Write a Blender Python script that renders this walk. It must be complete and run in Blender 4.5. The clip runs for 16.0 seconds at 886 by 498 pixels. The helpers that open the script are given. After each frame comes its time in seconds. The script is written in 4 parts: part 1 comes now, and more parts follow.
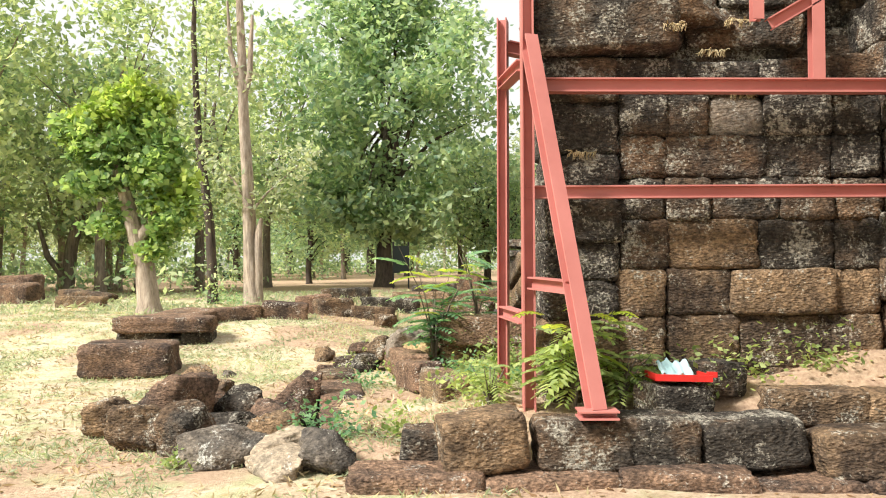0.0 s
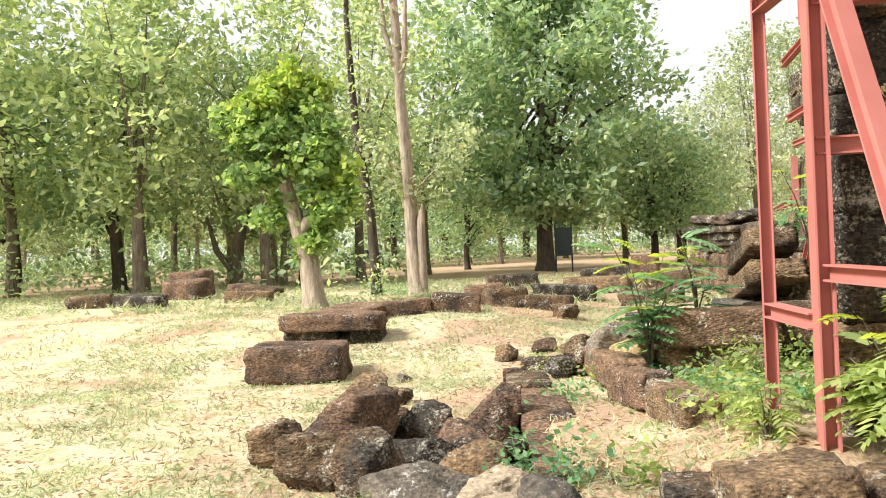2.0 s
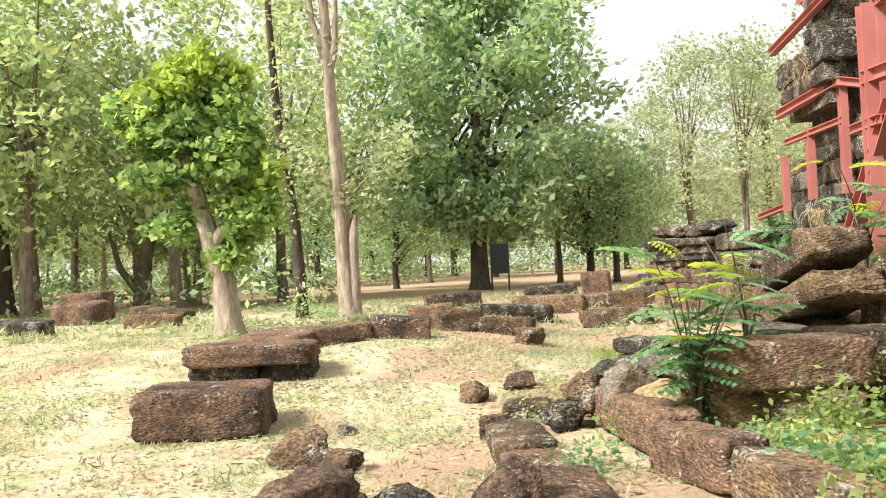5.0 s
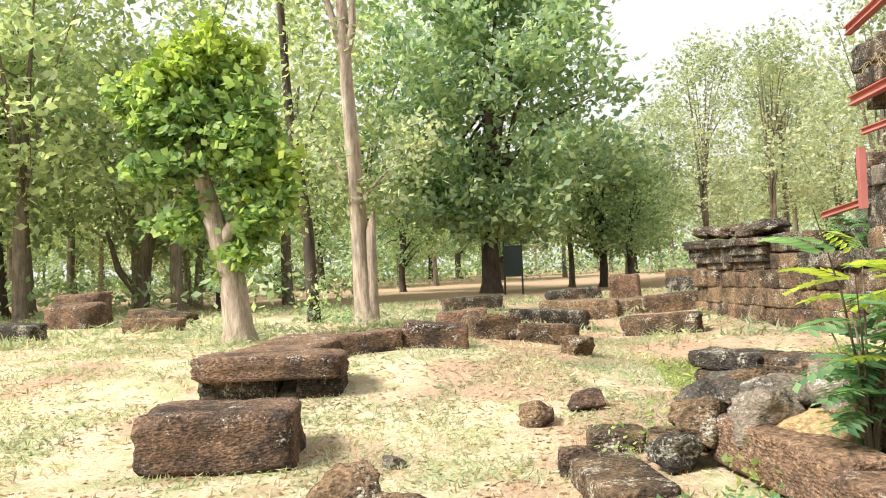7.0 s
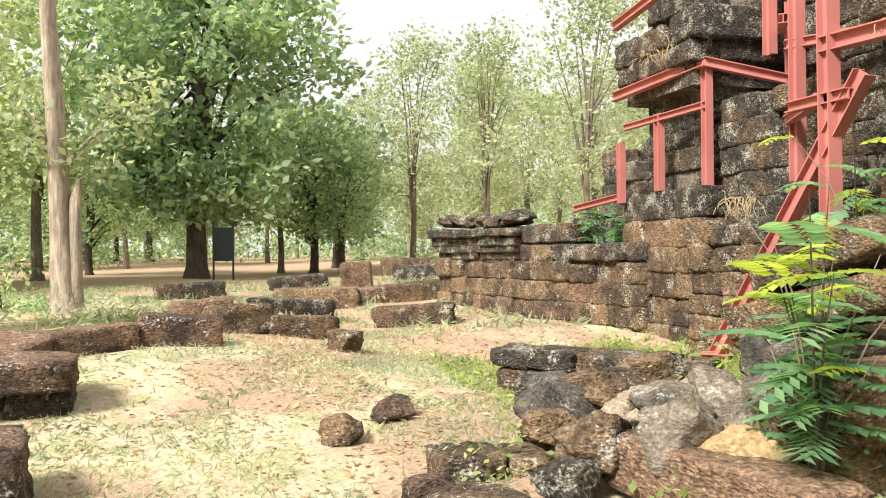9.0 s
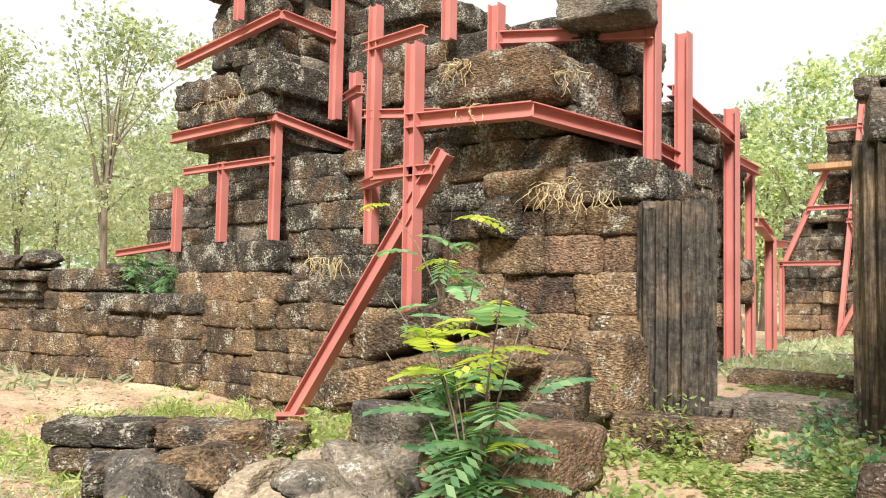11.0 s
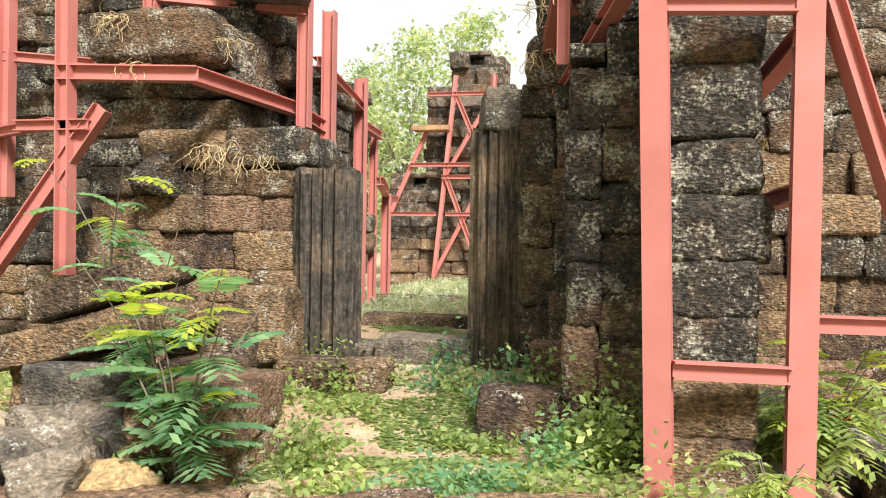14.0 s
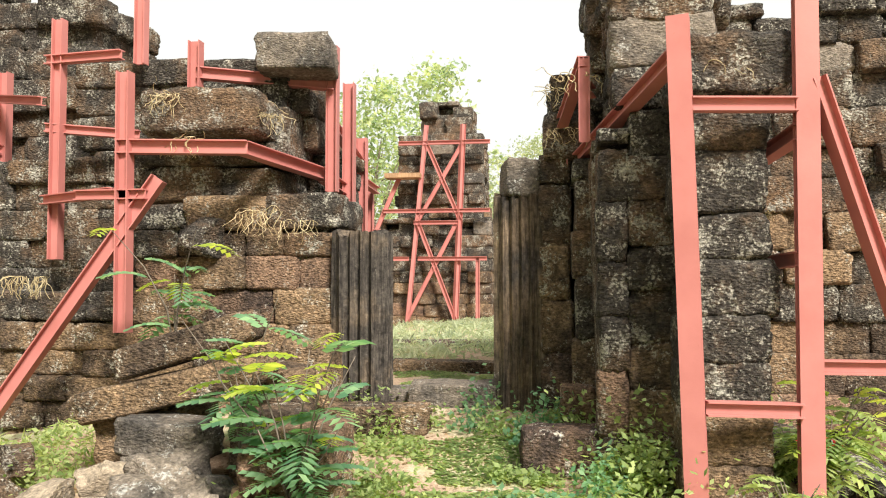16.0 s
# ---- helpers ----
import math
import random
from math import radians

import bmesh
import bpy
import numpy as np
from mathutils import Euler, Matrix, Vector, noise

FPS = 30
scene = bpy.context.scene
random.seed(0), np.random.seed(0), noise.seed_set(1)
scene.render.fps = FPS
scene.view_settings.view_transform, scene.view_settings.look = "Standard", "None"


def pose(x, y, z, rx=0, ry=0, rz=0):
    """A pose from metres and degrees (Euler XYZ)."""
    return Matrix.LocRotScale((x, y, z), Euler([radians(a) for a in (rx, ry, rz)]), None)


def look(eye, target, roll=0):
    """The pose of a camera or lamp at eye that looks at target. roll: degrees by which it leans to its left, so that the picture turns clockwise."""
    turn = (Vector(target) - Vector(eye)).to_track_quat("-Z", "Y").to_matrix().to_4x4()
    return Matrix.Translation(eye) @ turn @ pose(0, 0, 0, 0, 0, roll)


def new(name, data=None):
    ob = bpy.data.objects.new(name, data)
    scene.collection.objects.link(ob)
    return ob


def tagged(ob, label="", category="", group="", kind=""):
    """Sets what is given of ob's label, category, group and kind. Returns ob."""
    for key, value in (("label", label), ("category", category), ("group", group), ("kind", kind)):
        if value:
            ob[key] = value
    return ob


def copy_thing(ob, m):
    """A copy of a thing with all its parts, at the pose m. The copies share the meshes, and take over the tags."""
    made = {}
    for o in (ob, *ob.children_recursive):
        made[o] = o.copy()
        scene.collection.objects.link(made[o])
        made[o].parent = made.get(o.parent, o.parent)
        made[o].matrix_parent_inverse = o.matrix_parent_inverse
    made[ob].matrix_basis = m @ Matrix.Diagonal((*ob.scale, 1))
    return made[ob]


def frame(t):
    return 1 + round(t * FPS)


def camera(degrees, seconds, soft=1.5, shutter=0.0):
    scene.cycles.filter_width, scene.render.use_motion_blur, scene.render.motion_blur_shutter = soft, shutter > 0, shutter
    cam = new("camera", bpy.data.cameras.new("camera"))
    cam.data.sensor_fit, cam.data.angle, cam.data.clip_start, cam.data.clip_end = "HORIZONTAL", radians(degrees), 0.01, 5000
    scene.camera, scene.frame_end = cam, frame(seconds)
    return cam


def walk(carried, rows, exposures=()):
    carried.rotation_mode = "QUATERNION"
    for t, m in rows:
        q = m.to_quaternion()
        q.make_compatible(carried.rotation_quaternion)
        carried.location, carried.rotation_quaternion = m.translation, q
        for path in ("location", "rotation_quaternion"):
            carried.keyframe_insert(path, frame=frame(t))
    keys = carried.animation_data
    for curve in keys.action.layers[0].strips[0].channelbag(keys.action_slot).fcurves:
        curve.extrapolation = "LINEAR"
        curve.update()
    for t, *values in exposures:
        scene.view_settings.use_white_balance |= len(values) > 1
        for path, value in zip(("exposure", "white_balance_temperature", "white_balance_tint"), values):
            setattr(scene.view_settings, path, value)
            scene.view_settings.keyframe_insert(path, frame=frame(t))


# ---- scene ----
cam = camera(57.0, 16.0, soft=1.1)
PATH = [
    (0, (0.019, -0.105, 1.393), (0.018, 1.895, 1.437), -0.3),
    (0.5, (-0.061, 0.278, 1.416), (-0.255, 2.269, 1.446), -0.6),
    (1, (-0.127, 0.732, 1.409), (-0.472, 2.702, 1.394), -1.1),
    (1.5, (-0.366, 1.128, 1.419), (-0.799, 3.08, 1.416), -1.1),
    (2, (-0.584, 1.457, 1.462), (-0.953, 3.422, 1.472), -2.3),
    (2.5, (-0.761, 1.913, 1.408), (-1.109, 3.883, 1.419), -1.7),
    (3, (-0.929, 2.299, 1.402), (-1.28, 4.268, 1.372), -1.7),
    (3.5, (-1.151, 2.731, 1.393), (-1.412, 4.714, 1.424), -2.8),
    (4, (-1.252, 3.071, 1.395), (-1.442, 5.062, 1.428), -3.4),
    (4.2, (-1.277, 3.233, 1.402), (-1.482, 5.222, 1.443), -3.2),
    (6.3, (-1.655, 4.611, 1.386), (-1.776, 6.606, 1.437), -1.2),
    (6.5, (-1.747, 4.763, 1.378), (-1.894, 6.757, 1.426), -0.9),
    (7, (-2.056, 5.118, 1.391), (-2.228, 7.11, 1.449), -2.2),
    (7.5, (-2.291, 5.489, 1.345), (-2.541, 7.473, 1.36), -2.8),
    (8, (-2.439, 5.897, 1.352), (-2.568, 7.893, 1.352), -1.4),
    (8.5, (-2.68, 6.296, 1.34), (-2.408, 8.277, 1.363), 0.1),
    (8.7, (-2.796, 6.426, 1.359), (-2.398, 8.386, 1.374), -0.2),
    (10.8, (-3.404, 7.465, 1.551), (-1.94, 8.823, 1.667), 0.8),
    (11, (-3.395, 7.462, 1.544), (-1.848, 8.724, 1.66), 1.1),
    (11.5, (-3.369, 7.453, 1.554), (-1.657, 8.485, 1.62), 1.7),
    (12, (-3.34, 7.39, 1.537), (-1.5, 8.173, 1.559), 1.7),
    (12.5, (-3.455, 7.321, 1.53), (-1.539, 7.897, 1.545), 2.2),
    (13, (-3.728, 7.304, 1.563), (-1.791, 7.8, 1.527), 1.5),
    (13.5, (-3.936, 7.407, 1.615), (-1.992, 7.872, 1.562), 1.2),
    (14, (-4.226, 7.594, 1.667), (-2.269, 8.009, 1.66), 0.9),
    (14.5, (-4.515, 7.699, 1.7), (-2.552, 8.081, 1.739), 1.2),
    (15, (-4.799, 7.812, 1.75), (-2.829, 8.16, 1.785), 1.1),
    (15.5, (-4.983, 8.037, 1.8), (-3.008, 8.34, 1.876), 0.4),
    (16, (-5.182, 8.213, 1.817), (-3.205, 8.505, 1.906), -0.0),
]
walk(cam, [(t, look(eye, target, roll)) for t, eye, target, roll in PATH])

# ---- light ----
world = bpy.data.worlds.new("sky")
scene.world = world
world.use_nodes = True
wn, wl = world.node_tree.nodes, world.node_tree.links
sky = wn.new("ShaderNodeTexSky")
sky.sky_type, sky.sun_disc = "NISHITA", False
sky.sun_elevation, sky.sun_rotation = radians(45), radians(237)
sky.dust_density, sky.air_density = 6.0, 1.4
veil = wn.new("ShaderNodeMixRGB")
veil.inputs[0].default_value = 0.9
veil.inputs[2].default_value = (8.6, 8.7, 8.3, 1)
wl.new(sky.outputs[0], veil.inputs[1])
wl.new(veil.outputs[0], wn["Background"].inputs[0])
wn["Background"].inputs[1].default_value = 0.075
sun = new("sun", bpy.data.lights.new("sun", "SUN"))
sun.data.energy, sun.data.angle, sun.data.color = 4.9, radians(14), (1.0, 0.96, 0.90)
sun.matrix_world = look((-17, -11, 19), (0, 0, 0))
scene.view_settings.exposure = 0.78


# ---- materials ----
def ramp(nodes, stops):
    r = nodes.new("ShaderNodeValToRGB")
    el = r.color_ramp.elements
    while len(el) < len(stops):
        el.new(0.5)
    for e, (p, c) in zip(el, stops):
        e.position, e.color = p, (*c, 1)
    return r


def noise_node(nodes, links, pos, scale, detail=4.0, rough=0.6):
    n = nodes.new("ShaderNodeTexNoise")
    n.inputs["Scale"].default_value, n.inputs["Detail"].default_value, n.inputs["Roughness"].default_value = scale, detail, rough
    links.new(pos, n.inputs["Vector"])
    return n


def mix(nodes, links, fac, a, b, kind="MIX"):
    m = nodes.new("ShaderNodeMixRGB")
    m.blend_type = kind
    for i, v in enumerate((fac, a, b)):
        if isinstance(v, (int, float)):
            m.inputs[i].default_value = v
        elif isinstance(v, tuple):
            m.inputs[i].default_value = (*v, 1)
        else:
            links.new(v, m.inputs[i])
    return m.outputs[0]


def mat(name, rough=0.9):
    m = bpy.data.materials.new(name)
    m.use_nodes = True
    b = m.node_tree.nodes["Principled BSDF"]
    b.inputs["Roughness"].default_value = rough
    b.inputs["Specular IOR Level"].default_value = 0.25
    return m, m.node_tree.nodes, m.node_tree.links, b


def stone_material(name, crust, body, lichen, crust_at, lichen_at, pit=0.05, grain=0.85, bedding=(1, 1, 1.9)):
    """Laterite: a porous body, a dark weathered crust and pale lichen."""
    m, n, l, b = mat(name, 0.95)
    g = n.new("ShaderNodeNewGeometry")
    info = n.new("ShaderNodeObjectInfo")
    pos = g.outputs["Position"]
    big = noise_node(n, l, pos, 2.3, 5)
    fine = noise_node(n, l, pos, 17, 6, 0.7)
    speck = noise_node(n, l, pos, 38, 4, 0.7)
    tone = ramp(n, [(0.3, tuple(c * 0.55 for c in body)), (0.55, body), (0.75, tuple(min(1, c * 1.5) for c in body))])
    l.new(fine.outputs[0], tone.inputs[0])
    add = n.new("ShaderNodeMath")
    add.operation = "MULTIPLY_ADD"
    l.new(info.outputs["Random"], add.inputs[0])
    add.inputs[1].default_value = 0.22
    l.new(big.outputs[0], add.inputs[2])
    cr = ramp(n, [(crust_at - 0.13, (0, 0, 0)), (crust_at + 0.13, (1, 1, 1))])
    l.new(add.outputs[0], cr.inputs[0])
    ct = ramp(n, [(0.35, tuple(c * 0.5 for c in crust)), (0.7, tuple(c * 1.9 for c in crust))])
    l.new(fine.outputs[0], ct.inputs[0])
    c1 = mix(n, l, cr.outputs[0], tone.outputs[0], ct.outputs[0])
    patch = noise_node(n, l, pos, 4.1, 3)
    lm = n.new("ShaderNodeMath")
    lm.operation = "MULTIPLY_ADD"
    l.new(patch.outputs[0], lm.inputs[0])
    lm.inputs[1].default_value = 0.95
    l.new(speck.outputs[0], lm.inputs[2])
    half = n.new("ShaderNodeMath")
    half.operation = "MULTIPLY"
    half.inputs[1].default_value = 0.5
    l.new(lm.outputs[0], half.inputs[0])
    lr = ramp(n, [(lichen_at / 2, (0, 0, 0)), (lichen_at / 2 + 0.06, (1, 1, 1))])
    l.new(half.outputs[0], lr.inputs[0])
    c2 = mix(n, l, lr.outputs[0], c1, lichen)
    mott = ramp(n, [(0.36, (0.22, 0.21, 0.2)), (0.48, (0.85, 0.83, 0.8)), (0.56, (1.2, 1.17, 1.12)), (0.68, (1.95, 1.9, 1.8))])
    bed = n.new("ShaderNodeMapping")
    bed.inputs["Scale"].default_value = bedding
    l.new(pos, bed.inputs["Vector"])
    l.new(noise_node(n, l, bed.outputs[0], 25, 5, 0.72).outputs[0], mott.inputs[0])
    l.new(mix(n, l, grain, c2, mott.outputs[0], "MULTIPLY"), b.inputs["Base Color"])
    vor = n.new("ShaderNodeTexVoronoi")
    vor.inputs["Scale"].default_value = 30
    l.new(bed.outputs[0], vor.inputs["Vector"])
    hgt = n.new("ShaderNodeMath")
    hgt.operation = "MULTIPLY_ADD"
    l.new(vor.outputs["Distance"], hgt.inputs[0])
    hgt.inputs[1].default_value = 0.4
    l.new(fine.outputs[0], hgt.inputs[2])
    bump = n.new("ShaderNodeBump")
    bump.inputs["Strength"].default_value, bump.inputs["Distance"].default_value = 0.95, pit
    l.new(hgt.outputs[0], bump.inputs["Height"])
    l.new(bump.outputs[0], b.inputs["Normal"])
    return m


DARK = stone_material("dark_laterite", (0.05, 0.043, 0.036), (0.18, 0.115, 0.07), (0.34, 0.32, 0.27), 0.53, 1.02)
BROWN = stone_material("brown_laterite", (0.07, 0.05, 0.036), (0.275, 0.185, 0.11), (0.46, 0.43, 0.36), 0.60, 1.08)
REDDISH = stone_material("red_laterite", (0.06, 0.043, 0.035), (0.26, 0.165, 0.11), (0.5, 0.46, 0.4), 0.66, 1.12)
GREY = stone_material("grey_sandstone", (0.07, 0.062, 0.054), (0.23, 0.19, 0.15), (0.42, 0.41, 0.37), 0.62, 1.1, 0.03, 0.55)
PALE = stone_material("pale_sandstone", (0.2, 0.17, 0.13), (0.36, 0.29, 0.21), (0.56, 0.53, 0.46), 0.8, 1.16, 0.02, 0.4)
TAN = stone_material("tan_sandstone", (0.25, 0.17, 0.09), (0.46, 0.32, 0.17), (0.6, 0.5, 0.38), 0.86, 1.2, 0.02, 0.35)
COLUMN = stone_material("column_sandstone", (0.055, 0.047, 0.04), (0.21, 0.155, 0.105), (0.38, 0.36, 0.3), 0.55, 1.22, 0.02, 0.8, (1.4, 1.4, 0.12))


def steel_material():
    m, n, l, b = mat("red_oxide_paint", 0.55)
    g = n.new("ShaderNodeNewGeometry")
    a = noise_node(n, l, g.outputs["Position"], 1.6, 5)
    f = noise_node(n, l, g.outputs["Position"], 26, 5, 0.75)
    r = ramp(n, [(0.3, (0.40, 0.14, 0.12)), (0.7, (0.50, 0.19, 0.165))])
    l.new(a.outputs[0], r.inputs[0])
    rust = ramp(n, [(0.67, (0, 0, 0)), (0.74, (1, 1, 1))])
    l.new(f.outputs[0], rust.inputs[0])
    c = mix(n, l, rust.outputs[0], r.outputs[0], (0.25, 0.085, 0.06))
    l.new(c, b.inputs["Base Color"])
    bump = n.new("ShaderNodeBump")
    bump.inputs["Strength"].default_value, bump.inputs["Distance"].default_value = 0.25, 0.004
    l.new(f.outputs[0], bump.inputs["Height"])
    l.new(bump.outputs[0], b.inputs["Normal"])
    return m


STEEL = steel_material()


def ground_material():
    m, n, l, b = mat("dry_grass_ground", 1.0)
    pos = n.new("ShaderNodeNewGeometry").outputs["Position"]
    big = noise_node(n, l, pos, 0.55, 5, 0.6)
    mid = noise_node(n, l, pos, 2.6, 6, 0.65)
    fine = noise_node(n, l, pos, 24, 6, 0.75)
    fibre = noise_node(n, l, pos, 70, 4, 0.7)
    straw = ramp(n, [(0.28, (0.34, 0.25, 0.15)), (0.5, (0.57, 0.48, 0.33)), (0.72, (0.67, 0.60, 0.46))])
    l.new(fine.outputs[0], straw.inputs[0])
    green = ramp(n, [(0.3, (0.20, 0.23, 0.10)), (0.65, (0.46, 0.47, 0.26))])
    l.new(fibre.outputs[0], green.inputs[0])
    earth = ramp(n, [(0.3, (0.26, 0.155, 0.10)), (0.7, (0.54, 0.39, 0.27))])
    l.new(fine.outputs[0], earth.inputs[0])
    gm = ramp(n, [(0.47, (0, 0, 0)), (0.58, (0.85, 0.85, 0.85))])
    l.new(mid.outputs[0], gm.inputs[0])
    c1 = mix(n, l, gm.outputs[0], straw.outputs[0], green.outputs[0])
    sep = n.new("ShaderNodeSeparateXYZ")
    l.new(pos, sep.inputs[0])
    ex = n.new("ShaderNodeMapRange")
    ex.inputs[1].default_value, ex.inputs[2].default_value = -4.5, -1.5
    ex.inputs[3].default_value, ex.inputs[4].default_value = -0.05, 0.08
    l.new(sep.outputs[0], ex.inputs[0])
    em = n.new("ShaderNodeMath")
    em.operation = "ADD"
    l.new(big.outputs[0], em.inputs[0])
    l.new(ex.outputs[0], em.inputs[1])
    ey = n.new("ShaderNodeMapRange")
    ey.inputs[1].default_value, ey.inputs[2].default_value = 24, 40
    ey.inputs[3].default_value, ey.inputs[4].default_value = 0.0, 0.3
    l.new(sep.outputs[1], ey.inputs[0])
    em2 = n.new("ShaderNodeMath")
    em2.operation = "ADD"
    l.new(em.outputs[0], em2.inputs[0])
    l.new(ey.outputs[0], em2.inputs[1])
    em = em2
    er = ramp(n, [(0.47, (0, 0, 0)), (0.58, (0.9, 0.9, 0.9))])
    l.new(em.outputs[0], er.inputs[0])
    c2 = mix(n, l, er.outputs[0], c1, earth.outputs[0])
    litter = ramp(n, [(0.66, (0, 0, 0)), (0.70, (1, 1, 1))])
    l.new(noise_node(n, l, pos, 13, 3, 0.5).outputs[0], litter.inputs[0])
    c3 = mix(n, l, litter.outputs[0], c2, (0.22, 0.13, 0.075))
    l.new(c3, b.inputs["Base Color"])
    bump = n.new("ShaderNodeBump")
    bump.inputs["Strength"].default_value, bump.inputs["Distance"].default_value = 0.8, 0.03
    l.new(fine.outputs[0], bump.inputs["Height"])
    l.new(bump.outputs[0], b.inputs["Normal"])
    return m


GROUND = ground_material()


def leaf_material(name, low, high, glow=0.52):
    m, n, l, b = mat(name, 0.55)
    g = n.new("ShaderNodeNewGeometry")
    r = ramp(n, [(0.0, low), (0.55, tuple((a + c) / 2 for a, c in zip(low, high))), (1.0, high)])
    l.new(g.outputs["Random Per Island"], r.inputs[0])
    clump = noise_node(n, l, g.outputs["Position"], 0.9, 3)
    cr = ramp(n, [(0.35, (0.72, 0.76, 0.7)), (0.65, (1.25, 1.2, 1.1))])
    l.new(clump.outputs[0], cr.inputs[0])
    c = mix(n, l, 1.0, r.outputs[0], cr.outputs[0], "MULTIPLY")
    l.new(c, b.inputs["Base Color"])
    t = n.new("ShaderNodeBsdfTranslucent")
    warm = mix(n, l, 1.0, c, (1.6, 1.6, 1.0), "MULTIPLY")
    l.new(warm, t.inputs[0])
    s = n.new("ShaderNodeMixShader")
    s.inputs[0].default_value = glow
    l.new(b.outputs[0], s.inputs[1])
    l.new(t.outputs[0], s.inputs[2])
    l.new(s.outputs[0], n["Material Output"].inputs[0])
    return m


LEAF_DEEP = leaf_material("deep_green_leaf", (0.163, 0.265, 0.201), (0.475, 0.558, 0.399))
LEAF_MID = leaf_material("mid_green_leaf", (0.230, 0.316, 0.207), (0.540, 0.584, 0.394))
LEAF_LIGHT = leaf_material("light_green_leaf", (0.233, 0.284, 0.207), (0.465, 0.500, 0.399))
LEAF_IVY = leaf_material("ivy_leaf", (0.127, 0.228, 0.103), (0.382, 0.480, 0.207))
LEAF_YELLOW = leaf_material("young_yellow_leaf", (0.28, 0.38, 0.06), (0.52, 0.56, 0.12))
LEAF_WEED = leaf_material("weed_leaf", (0.172, 0.250, 0.090), (0.458, 0.533, 0.242))
LEAF_BLUE = leaf_material("blue_green_leaf", (0.097, 0.222, 0.133), (0.275, 0.430, 0.250))
STRAW = leaf_material("dry_fibre", (0.36, 0.27, 0.15), (0.62, 0.52, 0.35), 0.1)
LITTER = leaf_material("dead_leaf", (0.16, 0.08, 0.04), (0.48, 0.33, 0.2), 0.1)


def bark_material(name, a, b2, s=5.0):
    m, n, l, b = mat(name, 0.95)
    g = n.new("ShaderNodeNewGeometry")
    mp = n.new("ShaderNodeMapping")
    mp.inputs["Scale"].default_value = (1, 1, 0.16)
    l.new(g.outputs["Position"], mp.inputs["Vector"])
    f = noise_node(n, l, mp.outputs[0], s * 3, 6, 0.7)
    big = noise_node(n, l, g.outputs["Position"], 1.3, 4)
    r = ramp(n, [(0.3, a), (0.68, b2)])
    l.new(f.outputs[0], r.inputs[0])
    br = ramp(n, [(0.3, (0.6, 0.6, 0.6)), (0.7, (1.15, 1.12, 1.08))])
    l.new(big.outputs[0], br.inputs[0])
    l.new(mix(n, l, 1.0, r.outputs[0], br.outputs[0], "MULTIPLY"), b.inputs["Base Color"])
    bump = n.new("ShaderNodeBump")
    bump.inputs["Strength"].default_value, bump.inputs["Distance"].default_value = 0.9, 0.04
    l.new(f.outputs[0], bump.inputs["Height"])
    l.new(bump.outputs[0], b.inputs["Normal"])
    return m


LEAF_YOUNG = leaf_material("young_green_leaf", (0.20, 0.30, 0.08), (0.40, 0.47, 0.15))
BARK_PALE = bark_material("pale_bark", (0.20, 0.15, 0.11), (0.58, 0.49, 0.40))
BARK_DARK = bark_material("dark_bark", (0.035, 0.03, 0.025), (0.13, 0.10, 0.08))
BARK_GREY = bark_material("grey_bark", (0.10, 0.08, 0.065), (0.30, 0.25, 0.2))
WOOD = bark_material("weathered_timber", (0.30, 0.17, 0.09), (0.52, 0.33, 0.19))


def plain(name, colour, rough=0.5, metal=0.0):
    m, n, l, b = mat(name, rough)
    g = n.new("ShaderNodeNewGeometry")
    f = noise_node(n, l, g.outputs["Position"], 14, 4)
    r = ramp(n, [(0.3, tuple(c * 0.85 for c in colour)), (0.7, tuple(min(1, c * 1.1) for c in colour))])
    l.new(f.outputs[0], r.inputs[0])
    l.new(r.outputs[0], b.inputs["Base Color"])
    b.inputs["Metallic"].default_value = metal
    return m


RED_PLASTIC = plain("red_plastic", (0.62, 0.03, 0.025), 0.35)
BLUE_CLOTH = plain("pale_blue_cloth", (0.45, 0.66, 0.68), 0.9)
WHITE_PAINT = plain("white_car_paint", (0.8, 0.8, 0.8), 0.25)
BLACK = plain("black_rubber", (0.02, 0.02, 0.02), 0.6)
GLASS_DARK = plain("tinted_glass", (0.03, 0.04, 0.045), 0.08)
BOARD = plain("dark_green_board", (0.015, 0.022, 0.02), 0.6)


# ---- mesh helpers ----
def mesh_of(name, verts, faces, material, smooth=False):
    me = bpy.data.meshes.new(name)
    me.from_pydata(verts, [], faces)
    me.materials.append(material)
    if smooth:
        me.polygons.foreach_set("use_smooth", [True] * len(me.polygons))
    return me


def part(name, me, parent, label=""):
    ob = new(name, me)
    ob.parent = parent
    return tagged(ob, label) if label else ob


